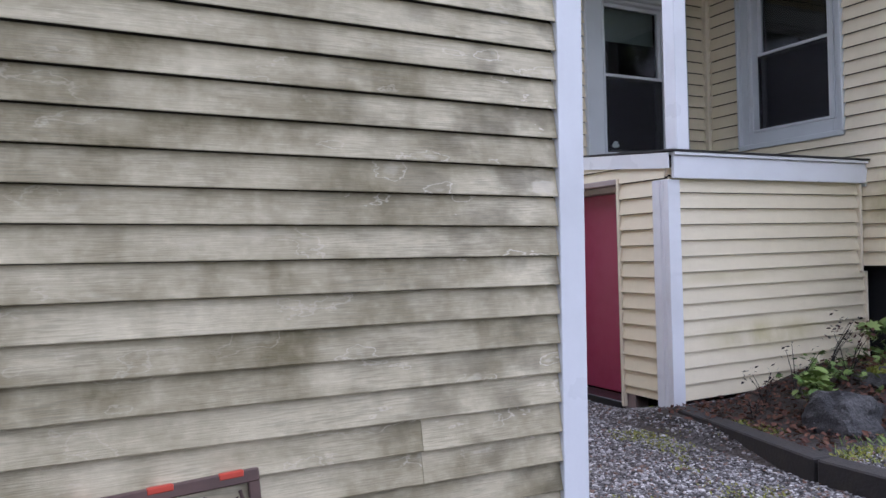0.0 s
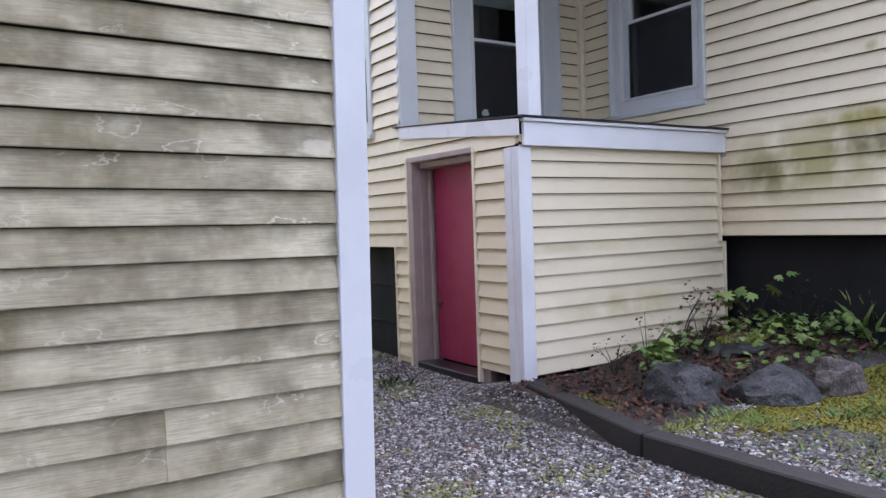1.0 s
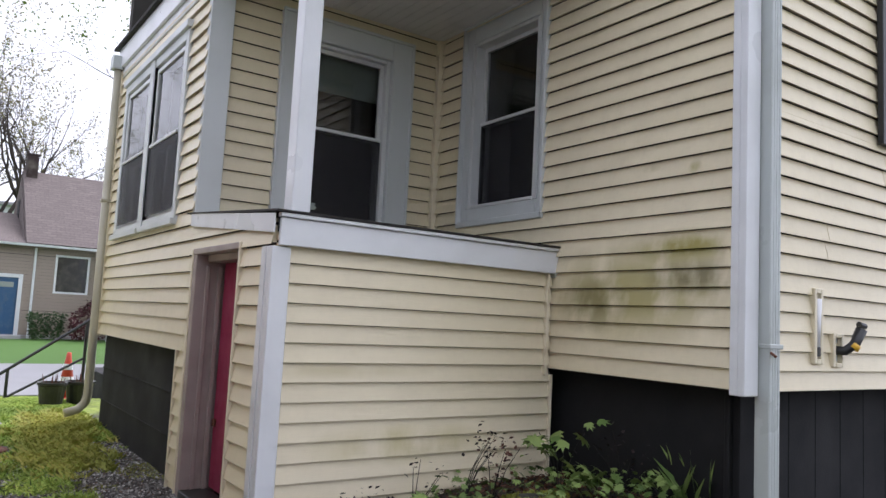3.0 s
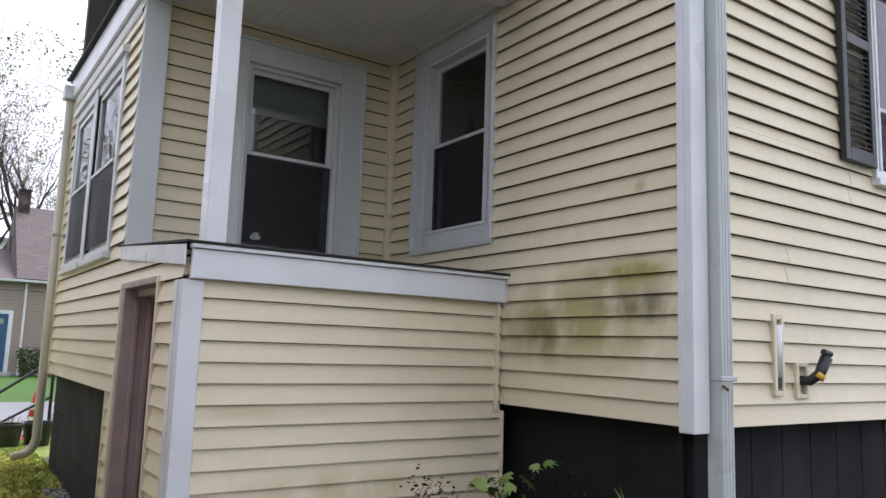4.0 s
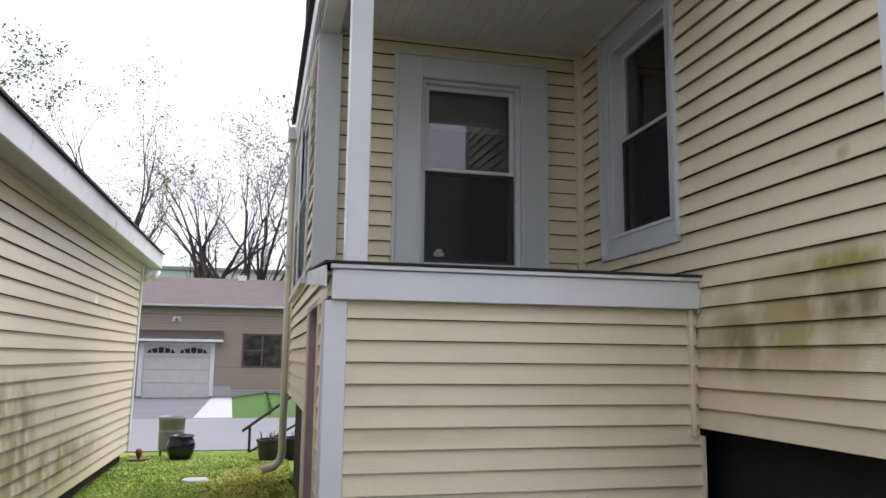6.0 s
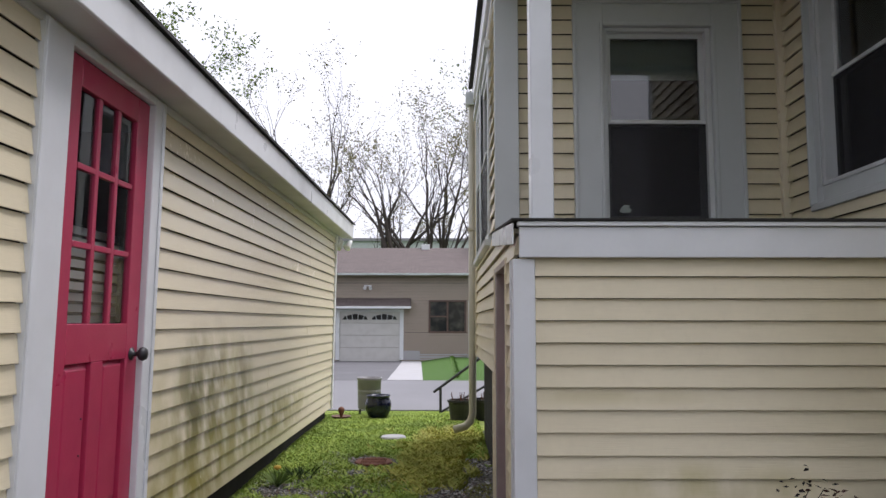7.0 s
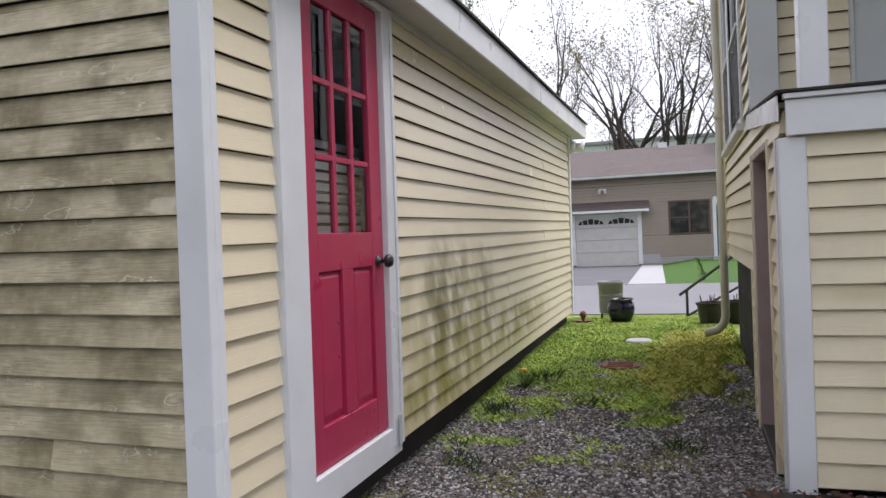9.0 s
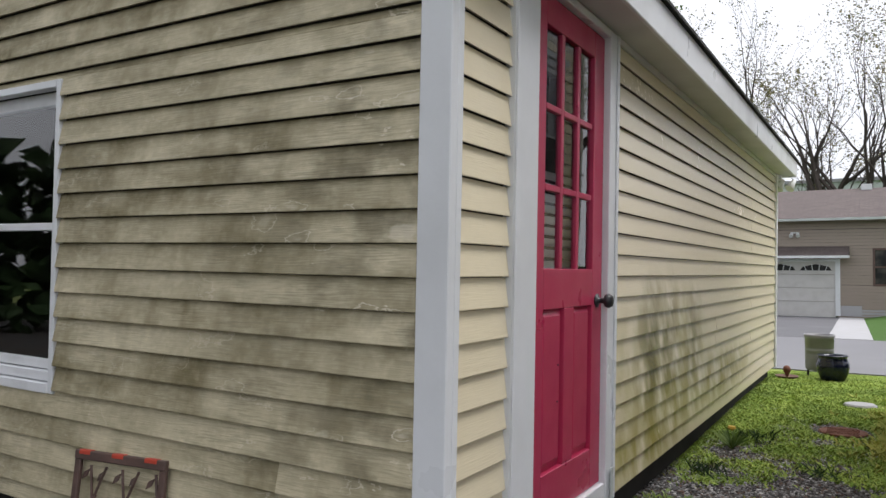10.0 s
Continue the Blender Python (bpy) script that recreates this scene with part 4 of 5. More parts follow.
for a, b, c, d in ((6.29, 6.315, 1.12, 1.56), (6.36, 6.385, 1.12, 1.56), (6.315, 6.36, 1.12, 1.15), (6.315, 6.36, 1.53, 1.56)):
    part("frame", box(a, b, HY - 0.05, HY, c, d), "channel", vent)
part("back_plate", box(6.315, 6.36, HY - 0.02, HY, 1.15, 1.53), "spout", vent)
part("clear_tube", tube([(6.338, HY - 0.035, 1.22), (6.338, HY - 0.035, 1.5)], [0.016, 0.026], 10), "white", vent, "", True)
part("cup", box(6.32, 6.356, HY - 0.05, HY - 0.02, 1.165, 1.22), "black", vent)
tap = thing("hose_tap", "black hose bib with yellow collar in a cream wall box", "tap", pose(-0.152, 0, 0.004))
for a, b, c, d in ((6.51, 6.535, 1.1, 1.3), (6.605, 6.63, 1.1, 1.3), (6.535, 6.605, 1.1, 1.125), (6.535, 6.605, 1.275, 1.3)):
    part("frame", box(a, b, HY - 0.05, HY, c, d), "channel", tap)
part("back_plate", box(6.535, 6.605, HY - 0.022, HY, 1.125, 1.275), "spout", tap)
part("pipe", tube([(6.56, HY, 1.2), (6.58, HY - 0.08, 1.2), (6.61, HY - 0.12, 1.24), (6.65, HY - 0.14, 1.33)], [0.028, 0.028, 0.03, 0.034], 10), "black", tap, "", True)
part("collar", tube([(6.6, HY - 0.112, 1.215), (6.614, HY - 0.122, 1.24)], 0.033, 10), "yellow", tap, "yellow plastic collar", True)
part("handle", tube([(6.62, HY - 0.14, 1.36), (6.69, HY - 0.14, 1.35)], 0.018, 8), "black", tap)
dryer = thing("dryer_vent", "cream plastic dryer vent with open louvres", "vent")
for a, b, c, d in ((7.5, 7.53, 1.13, 1.33), (7.67, 7.7, 1.13, 1.33), (7.53, 7.67, 1.13, 1.155), (7.53, 7.67, 1.305, 1.33)):
    part("frame", box(a, b, HY - 0.05, HY, c, d), "channel", dryer)
part("throat", box(7.53, 7.67, HY - 0.02, HY, 1.155, 1.305), "black", dryer)
for k in range(3):
    bm = box(7.535, 7.665, -0.025, 0.025, -0.003, 0.003, 0.001)
    bmesh.ops.transform(bm, matrix=pose(0, HY - 0.05, 1.18 + 0.045 * k, 25, 0, 0), verts=bm.verts)
    part("flap", bm, "white", dryer)
hatch = thing("skirting_hatch", "dark framed hatch with a white board in the skirting", "hatch")
part("hatch_frame", box(7.72, 8.6, HY + 0.1, HY + 0.138, 0.86, 0.93), "spout", hatch)
part("hatch_board", box(7.74, 8.6, HY + 0.1, HY + 0.138, 0.45, 0.64), "white", hatch)
shutter = thing("window_shutter", "black louvred window shutter on the wall", "shutter")
sx0, sx1, sz0, sz1 = 6.94, 7.33, 2.555, 4.2
for a, b in ((sx0, sx0 + 0.055), (sx1 - 0.055, sx1)):
    part("stile", box(a, b, HY - 0.075, HY - 0.036, sz0, sz1), "black", shutter)
for a, b in ((sz0, sz0 + 0.09), (sz0 + 0.77, sz0 + 0.84), (sz1 - 0.07, sz1)):
    part("rail", box(sx0 + 0.055, sx1 - 0.055, HY - 0.075, HY - 0.036, a, b), "black", shutter)
z = sz0 + 0.1
while z < sz1 - 0.09:
    if not sz0 + 0.74 < z < sz0 + 0.84:
        bm = box(sx0 + 0.055, sx1 - 0.055, -0.016, 0.016, -0.004, 0.004, 0.002)
        bmesh.ops.transform(bm, matrix=pose(0, HY - 0.055, z + 0.018, 40, 0, 0), verts=bm.verts)
        part("louvre", bm, "black", shutter)
    z += 0.036

# ---- cellar entry under the porch ----
entry = thing("cellar_entry", "cream-sided cellar entry with low red door and white fascia", "entry")
EX, EY, EZ = 3.47, 3.83, 0.11
sided_wall(entry, "front_wall", "-y", EY, EX, HX, EZ, 1.7, 0.1083, 0.1265, "bump_front", thick=0.1)
sided_wall(entry, "door_wall", "-x", EX, EY, 5.43, 0.02, 1.865, LSTEP, LPH, "bump_front", holes=[(4.29, 5.21, -0.1, 1.632), (3.0, 4.29, -1, 0.12), (5.306, 6.0, 0.96, 2.0), (3.0, 4.5, 1.775, 2.0)], thick=0.1)
part("corner_board", box(EX - 0.041, EX + 0.07, EY - 0.042, EY, EZ - 0.03, 1.62, 0.004), "trim", entry)
part("corner_board", box(EX - 0.041, EX, EY, EY + 0.11, EZ - 0.03, 1.62, 0.004), "trim", entry)
part("corner_bead", box(EX - 0.047, EX - 0.041, EY + 0.03, EY + 0.08, EZ - 0.03, 1.62, 0.002), "trim", entry)
part("end_channel", box(HX - 0.06, HX - 0.036, EY - 0.05, EY, 0.93, 1.62, 0.003), "channel", entry)
part("end_channel", box(HX - 0.002, HX + 0.02, EY - 0.045, EY, 0.12, 0.93, 0.003), "channel", entry)
part("front_fascia", box(EX - 0.01, HX + 0.015, EY - 0.07, EY - 0.044, 1.625, 1.775, 0.003), "trim", entry)
part("drip_edge", box(EX - 0.02, HX + 0.015, EY - 0.09, EY - 0.044, 1.778, 1.8, 0.003), "trim", entry)
part("fascia_end", box(HX - 0.01, HX + 0.018, EY - 0.06, EY + 0.02, 1.6, 1.80, 0.003), "spout", entry)
part("roof", prism([(EY - 0.1, 1.803), (PY, 1.93), (PY, 1.94), (EY - 0.105, 1.814)], "x", EX - 0.05, HX), "dark_roof", entry, "thin dark shingle roof edge")
part("rake_board", prism([(EY - 0.055, 1.69), (PY - 0.1, 1.835), (PY - 0.1, 1.925), (EY - 0.055, 1.795)], "x", EX - 0.045, EX - 0.036), "trim", entry)
# recessed low door
part("door_jamb", box(EX - 0.03, EX + 0.22, 5.14, 5.21, -0.02, 1.64), "jamb", entry)
part("jamb_stop", box(EX + 0.04, EX + 0.07, 5.125, 5.14, -0.02, 1.56), "jamb", entry)
part("jamb_stop", box(EX + 0.12, EX + 0.15, 5.115, 5.14, -0.02, 1.56), "jamb", entry)
part("door_jamb", box(EX + 0.0, EX + 0.22, 4.31, 4.36, -0.02, 1.64), "jamb", entry)
part("door_trim", box(EX - 0.04, EX, 4.285, 4.31, 0.02, 1.67), "channel", entry)
part("door_trim", box(EX - 0.04, EX, 5.205, 5.23, 0.0, 1.67), "channel", entry)
part("strip_channel", box(EX - 0.038, EX, 5.425, 5.445, -0.02, 0.96), "channel", entry)
part("door_head", box(EX - 0.035, EX + 0.22, 4.31, 5.21, 1.63, 1.67), "jamb", entry)
part("door_head", box(EX + 0.05, EX + 0.22, 4.36, 5.14, 1.585, 1.63), "jamb", entry)
cdoor = part("door", box(EX + 0.165, EX + 0.2, 4.36, 5.115, 0.06, 1.585), "dull_red", entry, "low plain red door")
part("latch", box(EX + 0.15, EX + 0.165, 5.06, 5.1, 0.47, 0.52), "rust", cdoor)
part("hasp", tube([(EX + 0.155, 5.08, 0.5), (EX + 0.145, 5.02, 0.51)], 0.008), "rust", cdoor)
part("threshold", box(EX - 0.03, EX + 0.165, 4.32, 5.14, -0.02, 0.05), "plastic", entry)
part("foot_block", box(EX + 0.01, EX + 0.05, 4.22, 4.31, -0.02, 0.125), "jamb", entry)
part("inner_wall", box(EX + 0.3, EX + 0.34, EY + 0.1, 5.3, -0.02, 1.7, 0), "under", entry)
part("sill_beam", box(EX + 0.12, HX, EY + 0.1, EY + 0.18, -0.02, 0.16, 0), "under", entry)

# ---- across the street ----
FB = -0.2
far = thing("neighbour_house", "tan-sided house with attached garage across the street", "house", pose(-0.7, 0, -0.14))
sided_wall(far, "front_wall", "-y", 33.0, -12.0, 12.5, FB - 0.06, 3.6, 0.127, 0.1, "tan", holes=[(-0.85, 1.93, -1, 1.95), (3.15, 4.75, 1.0, 2.38), (4.96, 5.86, -1, 2.29), (7.1, 8.2, 1.79, 3.16)], thick=0.15)
part("foundation", box(1.93, 2.75, 32.95, 33.0, FB, 0.2), "concrete", far)
part("foundation", box(2.75, 12.5, 32.97, 33.0, FB, 0.06), "concrete", far)
part("side_wall", box(-12.0, -11.85, 33.15, 40, FB, 3.6), "tan", far)
part("side_wall", box(12.35, 12.5, 33.15, 40, FB, 3.6), "tan", far)
part("back_wall", box(-11.85, 12.35, 39.85, 40, FB, 3.6), "tan", far)
part("roof", prism([(32.55, 3.58), (36.5, 5.05), (40.4, 3.58), (40.4, 3.5), (32.55, 3.5)], "x", -12.4, 6.0), "roof", far, "brown asphalt shingle roof")
part("main_roof", prism([(32.5, 3.6), (36.5, 6.95), (40.4, 3.6)], "x", 5.9, 12.9), "roof", far, "steep brown shingle roof")
part("gable_face", prism([(32.9, 3.7), (36.5, 6.7), (40.1, 3.7)], "x", 5.86, 5.9), "roof", far)
part("gutter", box(-12.4, 12.9, 32.45, 32.55, 3.47, 3.56), "spout", far)
part("gable_window", box(5.83, 5.86, 35.9, 36.6, 4.6, 5.6), "dark", far)
part("rain_pipe", tube([(6.3, 32.93, 3.45), (6.3, 32.93, FB + 0.1)], 0.05, 6), "trim", far)
chim = part("chimney", box(6.0, 6.42, 36.1, 36.8, 6.4, 7.6, 0.02), "brick", far, "dark brick chimney")
part("chimney_cap", box(5.96, 6.46, 36.05, 36.85, 7.6, 7.68), "brick", chim)
part("roof_vent", box(2.7, 3.1, 36.2, 36.6, 4.95, 5.2), "trim", far)
gar = part("garage_door", box(-0.78, 1.86, 33.02, 33.06, FB - 0.1, 0.33), "garage", far, "pale grey sectional garage door")
for k in range(3):
    z = 0.34 + k * 0.53
    part("section", box(-0.78, 1.86, 33.02, 33.06, z, z + 0.52, 0.01), "garage", gar)
for a, b in ((-0.66, 0.46), (0.62, 1.74)):
    part("garage_pane", prism([(a, 1.55), (b, 1.55), (b - 0.1, 1.7), ((a + b) / 2, 1.8), (a + 0.1, 1.7)], "y", 33.0, 33.018), "dark", gar)
    for k in range(1, 5):
        x = a + (b - a) * k / 5
        part("garage_muntin", tube([(x, 32.995, 1.55), (x + 0.06 * (k - 2.5), 32.995, 1.8)], 0.015, 4), "trim", gar)
part("garage_casing", box(-0.95, -0.78, 32.94, 33.02, FB, 2.0), "trim", far)
part("garage_casing", box(1.86, 2.03, 32.94, 33.02, FB, 2.0), "trim", far)
part("garage_head", box(-0.78, 1.86, 32.94, 33.02, 1.9, 2.0), "trim", far)
part("awning", prism([(32.4, 2.12), (33.0, 2.5), (33.0, 2.1)], "x", -1.4, 2.35), "roof", far)
part("awning_fascia", box(-1.42, 2.37, 32.36, 32.42, 2.02, 2.12), "trim", far)


def far_window(x0, x1, z0, z1, casing, split):
    w = part("window", box(x0 + 0.06, x1 - 0.06, 33.02, 33.04, z0 + 0.06, z1 - 0.06, 0), "far_pane", far)
    part("backing", box(x0 + 0.02, x1 - 0.02, 33.1, 33.12, z0, z1, 0), "dark", w)
    for a, b, c, d in ((x0, x0 + 0.08, z0, z1), (x1 - 0.08, x1, z0, z1), (x0 + 0.08, x1 - 0.08, z0, z0 + 0.08), (x0 + 0.08, x1 - 0.08, z1 - 0.08, z1)):
        part("frame", box(a, b, 32.95, 33.04, c, d), casing, w)
    if split:
        part("mullion", box((x0 + x1) / 2 - 0.04, (x0 + x1) / 2 + 0.04, 32.96, 33.03, z0 + 0.08, z1 - 0.08), casing, w)
        part("transom", box(x0 + 0.08, (x0 + x1) / 2 - 0.04, 32.97, 33.03, (z0 + z1) / 2 - 0.03, (z0 + z1) / 2 + 0.03), casing, w)
    return w


far_window(3.12, 4.78, 0.97, 2.41, "bronze", True)
far_window(7.02, 8.28, 1.71, 3.24, "trim", False)
bd = part("door", box(5.01, 5.81, 33.02, 33.07, 0.05, 2.24), "blue", far, "blue front door with white casing")
part("door_light", box(5.16, 5.66, 33.0, 33.02, 1.86, 2.06), "shade", bd)
for x in (5.11, 5.46):
    for z in (0.29, 1.04):
        part("door_panel", box(x, x + 0.26, 33.005, 33.02, z, z + 0.62), "blue", bd)
for a, b, c, d in ((4.87, 5.01, 0.0, 2.38), (5.81, 5.95, 0.0, 2.38), (5.01, 5.81, 2.24, 2.38)):
    part("door_casing", box(a, b, 32.94, 33.05, c, d), "trim", far)
part("door_step", box(4.81, 6.01, 32.3, 33.0, FB, 0.04), "concrete", far)
lamp = thing("wall_lamp", "small white twin spotlight on the garage wall", "light", pose(-0.25, 32.98, 2.82))
part("plate", box(-0.16, 0.16, -0.06, 0, 0.05, 0.1), "white", lamp)
for x in (-0.1, 0.1):
    part("head", tube([(x, -0.05, 0.05), (x * 1.3, -0.18, -0.06)], [0.05, 0.08], 8), "white", lamp)
lamp = thing("wall_lamp", "small white wall lantern beside the window", "light", pose(4.27, 32.98, 2.0))
part("lantern", box(-0.07, 0.07, -0.14, 0, 0.0, 0.35), "white", lamp)
# white portico of the neighbouring wing
por = thing("portico", "white gabled portico over a dark front door", "portico", pose(-2.5, 0, 0.3))
for x in (10.7, 12.5):
    part("column", box(x - 0.12, x + 0.12, 31.0, 31.24, FB - 0.32, 2.6), "trim", por)
part("gable", prism([(10.3, 2.6), (12.9, 2.6), (12.9, 2.75), (11.6, 3.7), (10.3, 2.75)], "y", 30.9, 33.0), "trim", por)
part("portico_door", box(11.1, 12.1, 32.9, 32.96, FB, 2.1), "blue", por)
part("bunting", box(10.5, 12.7, 30.95, 30.98, FB + 0.45, FB + 0.75), "white", por, "red and white bunting")
for k in range(2):
    part("bunting_stripe", box(10.5, 12.7, 30.94, 30.95, FB + 0.5 + k * 0.12, FB + 0.55 + k * 0.12), "orange", por)
# warehouse roofline far behind
wh = thing("warehouse", "long grey building beyond the trees", "building")
part("hall", box(-20, 26, 75, 90, FB, 9.4), "spout", wh)
part("roof_edge", box(-20.3, 26.3, 74.7, 90.3, 9.4, 9.7), "galv", wh)

# ---- street furniture and pots ----


CX, CY = 2.453, 7.1  # middle of the rusty cover
MOSSY = ((3.05, 3.5), (2.95, 3.3), (2.3, 3.0), (2.75, 2.5))
SEDUM = ((3.05, 7.7), (2.95, 6.6), (3.2, 8.5))


def gz(x, y):
    return lift(x, y)


can = thing("ash_can", "dull grey ribbed metal can on short legs", "can", pose(2.06, 10.6, gz(2.06, 10.6)) @ Matrix.Diagonal((0.67, 0.67, 0.75, 1)))
prof = [(0.22, 0.14), (0.235, 0.16)] + [(0.235 + 0.006 * (k % 2), 0.2 + k * 0.055) for k in range(9)] + [(0.26, 0.68), (0.262, 0.71), (0.245, 0.71), (0.235, 0.3), (0.2, 0.2)]
part("drum", lathe(prof, 28), "galv", can, "", True)
for k in range(3):
    a = 2.1 * k + 0.7
    part("leg", tube([(0.2 * math.cos(a), 0.2 * math.sin(a), 0.18), (0.21 * math.cos(a), 0.21 * math.sin(a), -0.01)], 0.022, 6), "black", can)
pot = thing("glazed_pot", "glossy navy glazed ribbed planter on the grass", "planter", pose(2.233, 10.04, gz(2.233, 10.04) - 0.01) @ Matrix.Diagonal((0.74, 0.74, 0.74, 1)))
part("bowl", lathe([(0.13, 0.0), (0.16, 0.03), (0.215, 0.16), (0.232, 0.25), (0.22, 0.33), (0.19, 0.385), (0.2, 0.4), (0.215, 0.415), (0.205, 0.43), (0.17, 0.42), (0.16, 0.3), (0.1, 0.1)], 48, 0.012, 16), "pot", pot, "", True)
saucer = thing("bird_dish", "rusty shallow dish with a small ornament", "dish", pose(1.757, 10.0, gz(1.757, 10.0)) @ Matrix.Scale(0.66, 4))
part("dish", lathe([(0.1, 0.0), (0.16, 0.03), (0.2, 0.06), (0.19, 0.065), (0.15, 0.04), (0.02, 0.03)], 24), "terracotta", saucer, "", True)
part("ornament", lathe([(0.02, 0.03), (0.035, 0.1), (0.06, 0.14), (0.065, 0.18), (0.05, 0.22), (0.02, 0.24)], 12), "rust", saucer, "", True)
slab = thing("stepping_stone", "flat pale stone set in the grass", "stone", pose(2.545, 8.35, gz(2.545, 8.35) - 0.01) @ Matrix.Diagonal((0.62, 0.8, 1, 1)))
bm = lathe([(0.2, 0.0), (0.23, 0.025), (0.21, 0.04)], 10)
bmesh.ops.transform(bm, matrix=Matrix.Diagonal((1.0, 0.75, 1, 1)), verts=bm.verts)
part("slab", bm, "concrete", slab)
cover = thing("rusty_cover", "rust-red iron cover lying in the grass", "cover", pose(CX, CY, gz(CX, CY) - 0.005) @ Matrix.Scale(0.64, 4))
part("lid", lathe([(0.27, 0.0), (0.275, 0.03), (0.26, 0.04), (0.24, 0.034), (0.2, 0.036)], 28), "rust", cover)
for k in range(-3, 4):
    part("rib", box(-0.18, 0.18, k * 0.055 - 0.008, k * 0.055 + 0.008, 0.034, 0.042), "rust", cover)

rail = thing("stair_rail", "black iron handrail beside the front steps", "railing")
rz = gz(3.04, 12.0) - 0.02
part("post", box(3.02, 3.06, 11.98, 12.02, rz, rz + 0.44), "black", rail)
part("post", box(3.98, 4.02, 11.98, 12.02, rz, rz + 1.14), "black", rail)
part("top_rail", tube([(2.93, 12.0, rz + 0.37), (3.04, 12.0, rz + 0.45), (4.1, 12.0, rz + 1.22)], 0.022, 8), "black", rail)
part("low_rail", tube([(3.04, 12.0, rz + 0.06), (4.0, 12.0, rz + 0.62)], 0.018, 8), "black", rail)
steps = thing("front_steps", "dark front steps of the house", "steps")
for k in range(3):
    part("step", box(4.1 + 0.3 * k, 6.5, 10.6, 12.3, -0.3, 0.3 + 0.2 * k, 0.01), "slate", steps)
random.seed(3)
for x, y, s in ((3.3, 9.8, 0.15), (3.62, 9.95, 0.16)):
    tub = thing("planter_tub", "black plastic planter tub with dry stems", "planter", pose(x, y, gz(x, y) - 0.01))
    part("tub", lathe([(s * 0.8, 0.0), (s, 0.24), (s * 1.1, 0.25), (s * 1.1, 0.28), (s * 0.95, 0.28), (s * 0.9, 0.2)], 20), "plastic", tub)
    bm = bmesh.new()
    for k in range(12):
        a, r = random.uniform(0, 6.28), random.uniform(0, s * 0.7)
        add_tube(bm, [(r * math.cos(a), r * math.sin(a), 0.2), (1.5 * r * math.cos(a), 1.5 * r * math.sin(a), random.uniform(0.3, 0.38))], [0.006, 0.003], 4)
    part("stems", bm, "dead_leaf", tub)
cone = thing("traffic_cone", "orange traffic cone with white bands", "cone", pose(3.86, 12.4, gz(3.86, 12.4)))
part("base", box(-0.17, 0.17, -0.17, 0.17, 0, 0.03, 0.01), "orange", cone)
part("body", lathe([(0.13, 0.03), (0.03, 0.68), (0.02, 0.69)], 16), "orange", cone, "", True)
part("band", lathe([(0.108, 0.2), (0.088, 0.33), (0.087, 0.33)], 16), "white", cone)
part("band", lathe([(0.075, 0.43), (0.062, 0.52), (0.061, 0.52)], 16), "white", cone)

# ---- bed, timbers and rocks ----
for (x0, y0), (x1, y1) in (((3.42, 3.72), (3.12, 2.48)), ((3.12, 2.47), (3.12, 0.2)), ((3.12, 0.19), (3.1, -2.2))):
    t = thing("timber_edging", "dark weathered landscape timber edging the gravel", "timber", group="timber edging")
    d = Vector((x1 - x0, y1 - y0, 0)).normalized()
    s = Vector((-d.y, d.x, 0)) * 0.065
    outline = [(x0 - s.x, y0 - s.y), (x1 - s.x, y1 - s.y), (x1 + s.x, y1 + s.y), (x0 + s.x, y0 + s.y)]
    bm = prism(outline, "z", -0.05, 0.122)
    bmesh.ops.bevel(bm, geom=list(bm.edges), offset=0.008, segments=1, affect="EDGES")
    part("beam", bm, "timber", t)


def rock(x, y, z, sx, sy, sz, material, seed, label, turn=0):
    bm = bmesh.new()
    bmesh.ops.create_icosphere(bm, subdivisions=4, radius=1.0)
    for v in bm.verts:
        p = v.co.copy()
        for k, f in enumerate((1.0, 2.2, 5.0, 11.0)):
            p += v.co * (0.34, 0.2, 0.07, 0.03)[k] * noise.noise(v.co * f + Vector((seed * 7.3, seed, k)))
        # flat faces as of split stone
        for k in range(7):
            random.seed(seed * 31 + k)
            nrm = Vector((random.uniform(-1, 1), random.uniform(-1, 1), random.uniform(-0.3, 1))).normalized()
            d = p.dot(nrm) - random.uniform(0.62, 0.85)
            if d > 0:
                p -= nrm * d * 0.9
        v.co = p
    bmesh.ops.transform(bm, matrix=pose(x, y, z, 0, 0, turn) @ Matrix.Diagonal((sx, sy, sz, 1)), verts=bm.verts)
    ob = link("rock", bm, material)
    for p in ob.data.polygons:
        p.use_smooth = False
    return tagged(ob, label, "rock", "rocks in the bed")


rock(3.8, 2.84, 0.13, 0.22, 0.2, 0.23, "stone", 1, "dark grey angular boulder in the bed", -38)
rock(4.22, 2.56, 0.1, 0.31, 0.19, 0.19, "stone", 2, "grey split boulder in the bed", -28)
rock(4.62, 2.42, 0.13, 0.18, 0.17, 0.18, "pink_stone", 3, "pinkish-grey boulder in the bed", 0)
rock(5.35, 2.3, 0.1, 0.18, 0.15, 0.13, "stone", 6, "dark boulder near the corner of the house", 0)
flat = rock(4.85, 3.2, 0.24, 0.32, 0.2, 0.08, "stone", 4, "flat dark stone with yellow moss on top", 10)


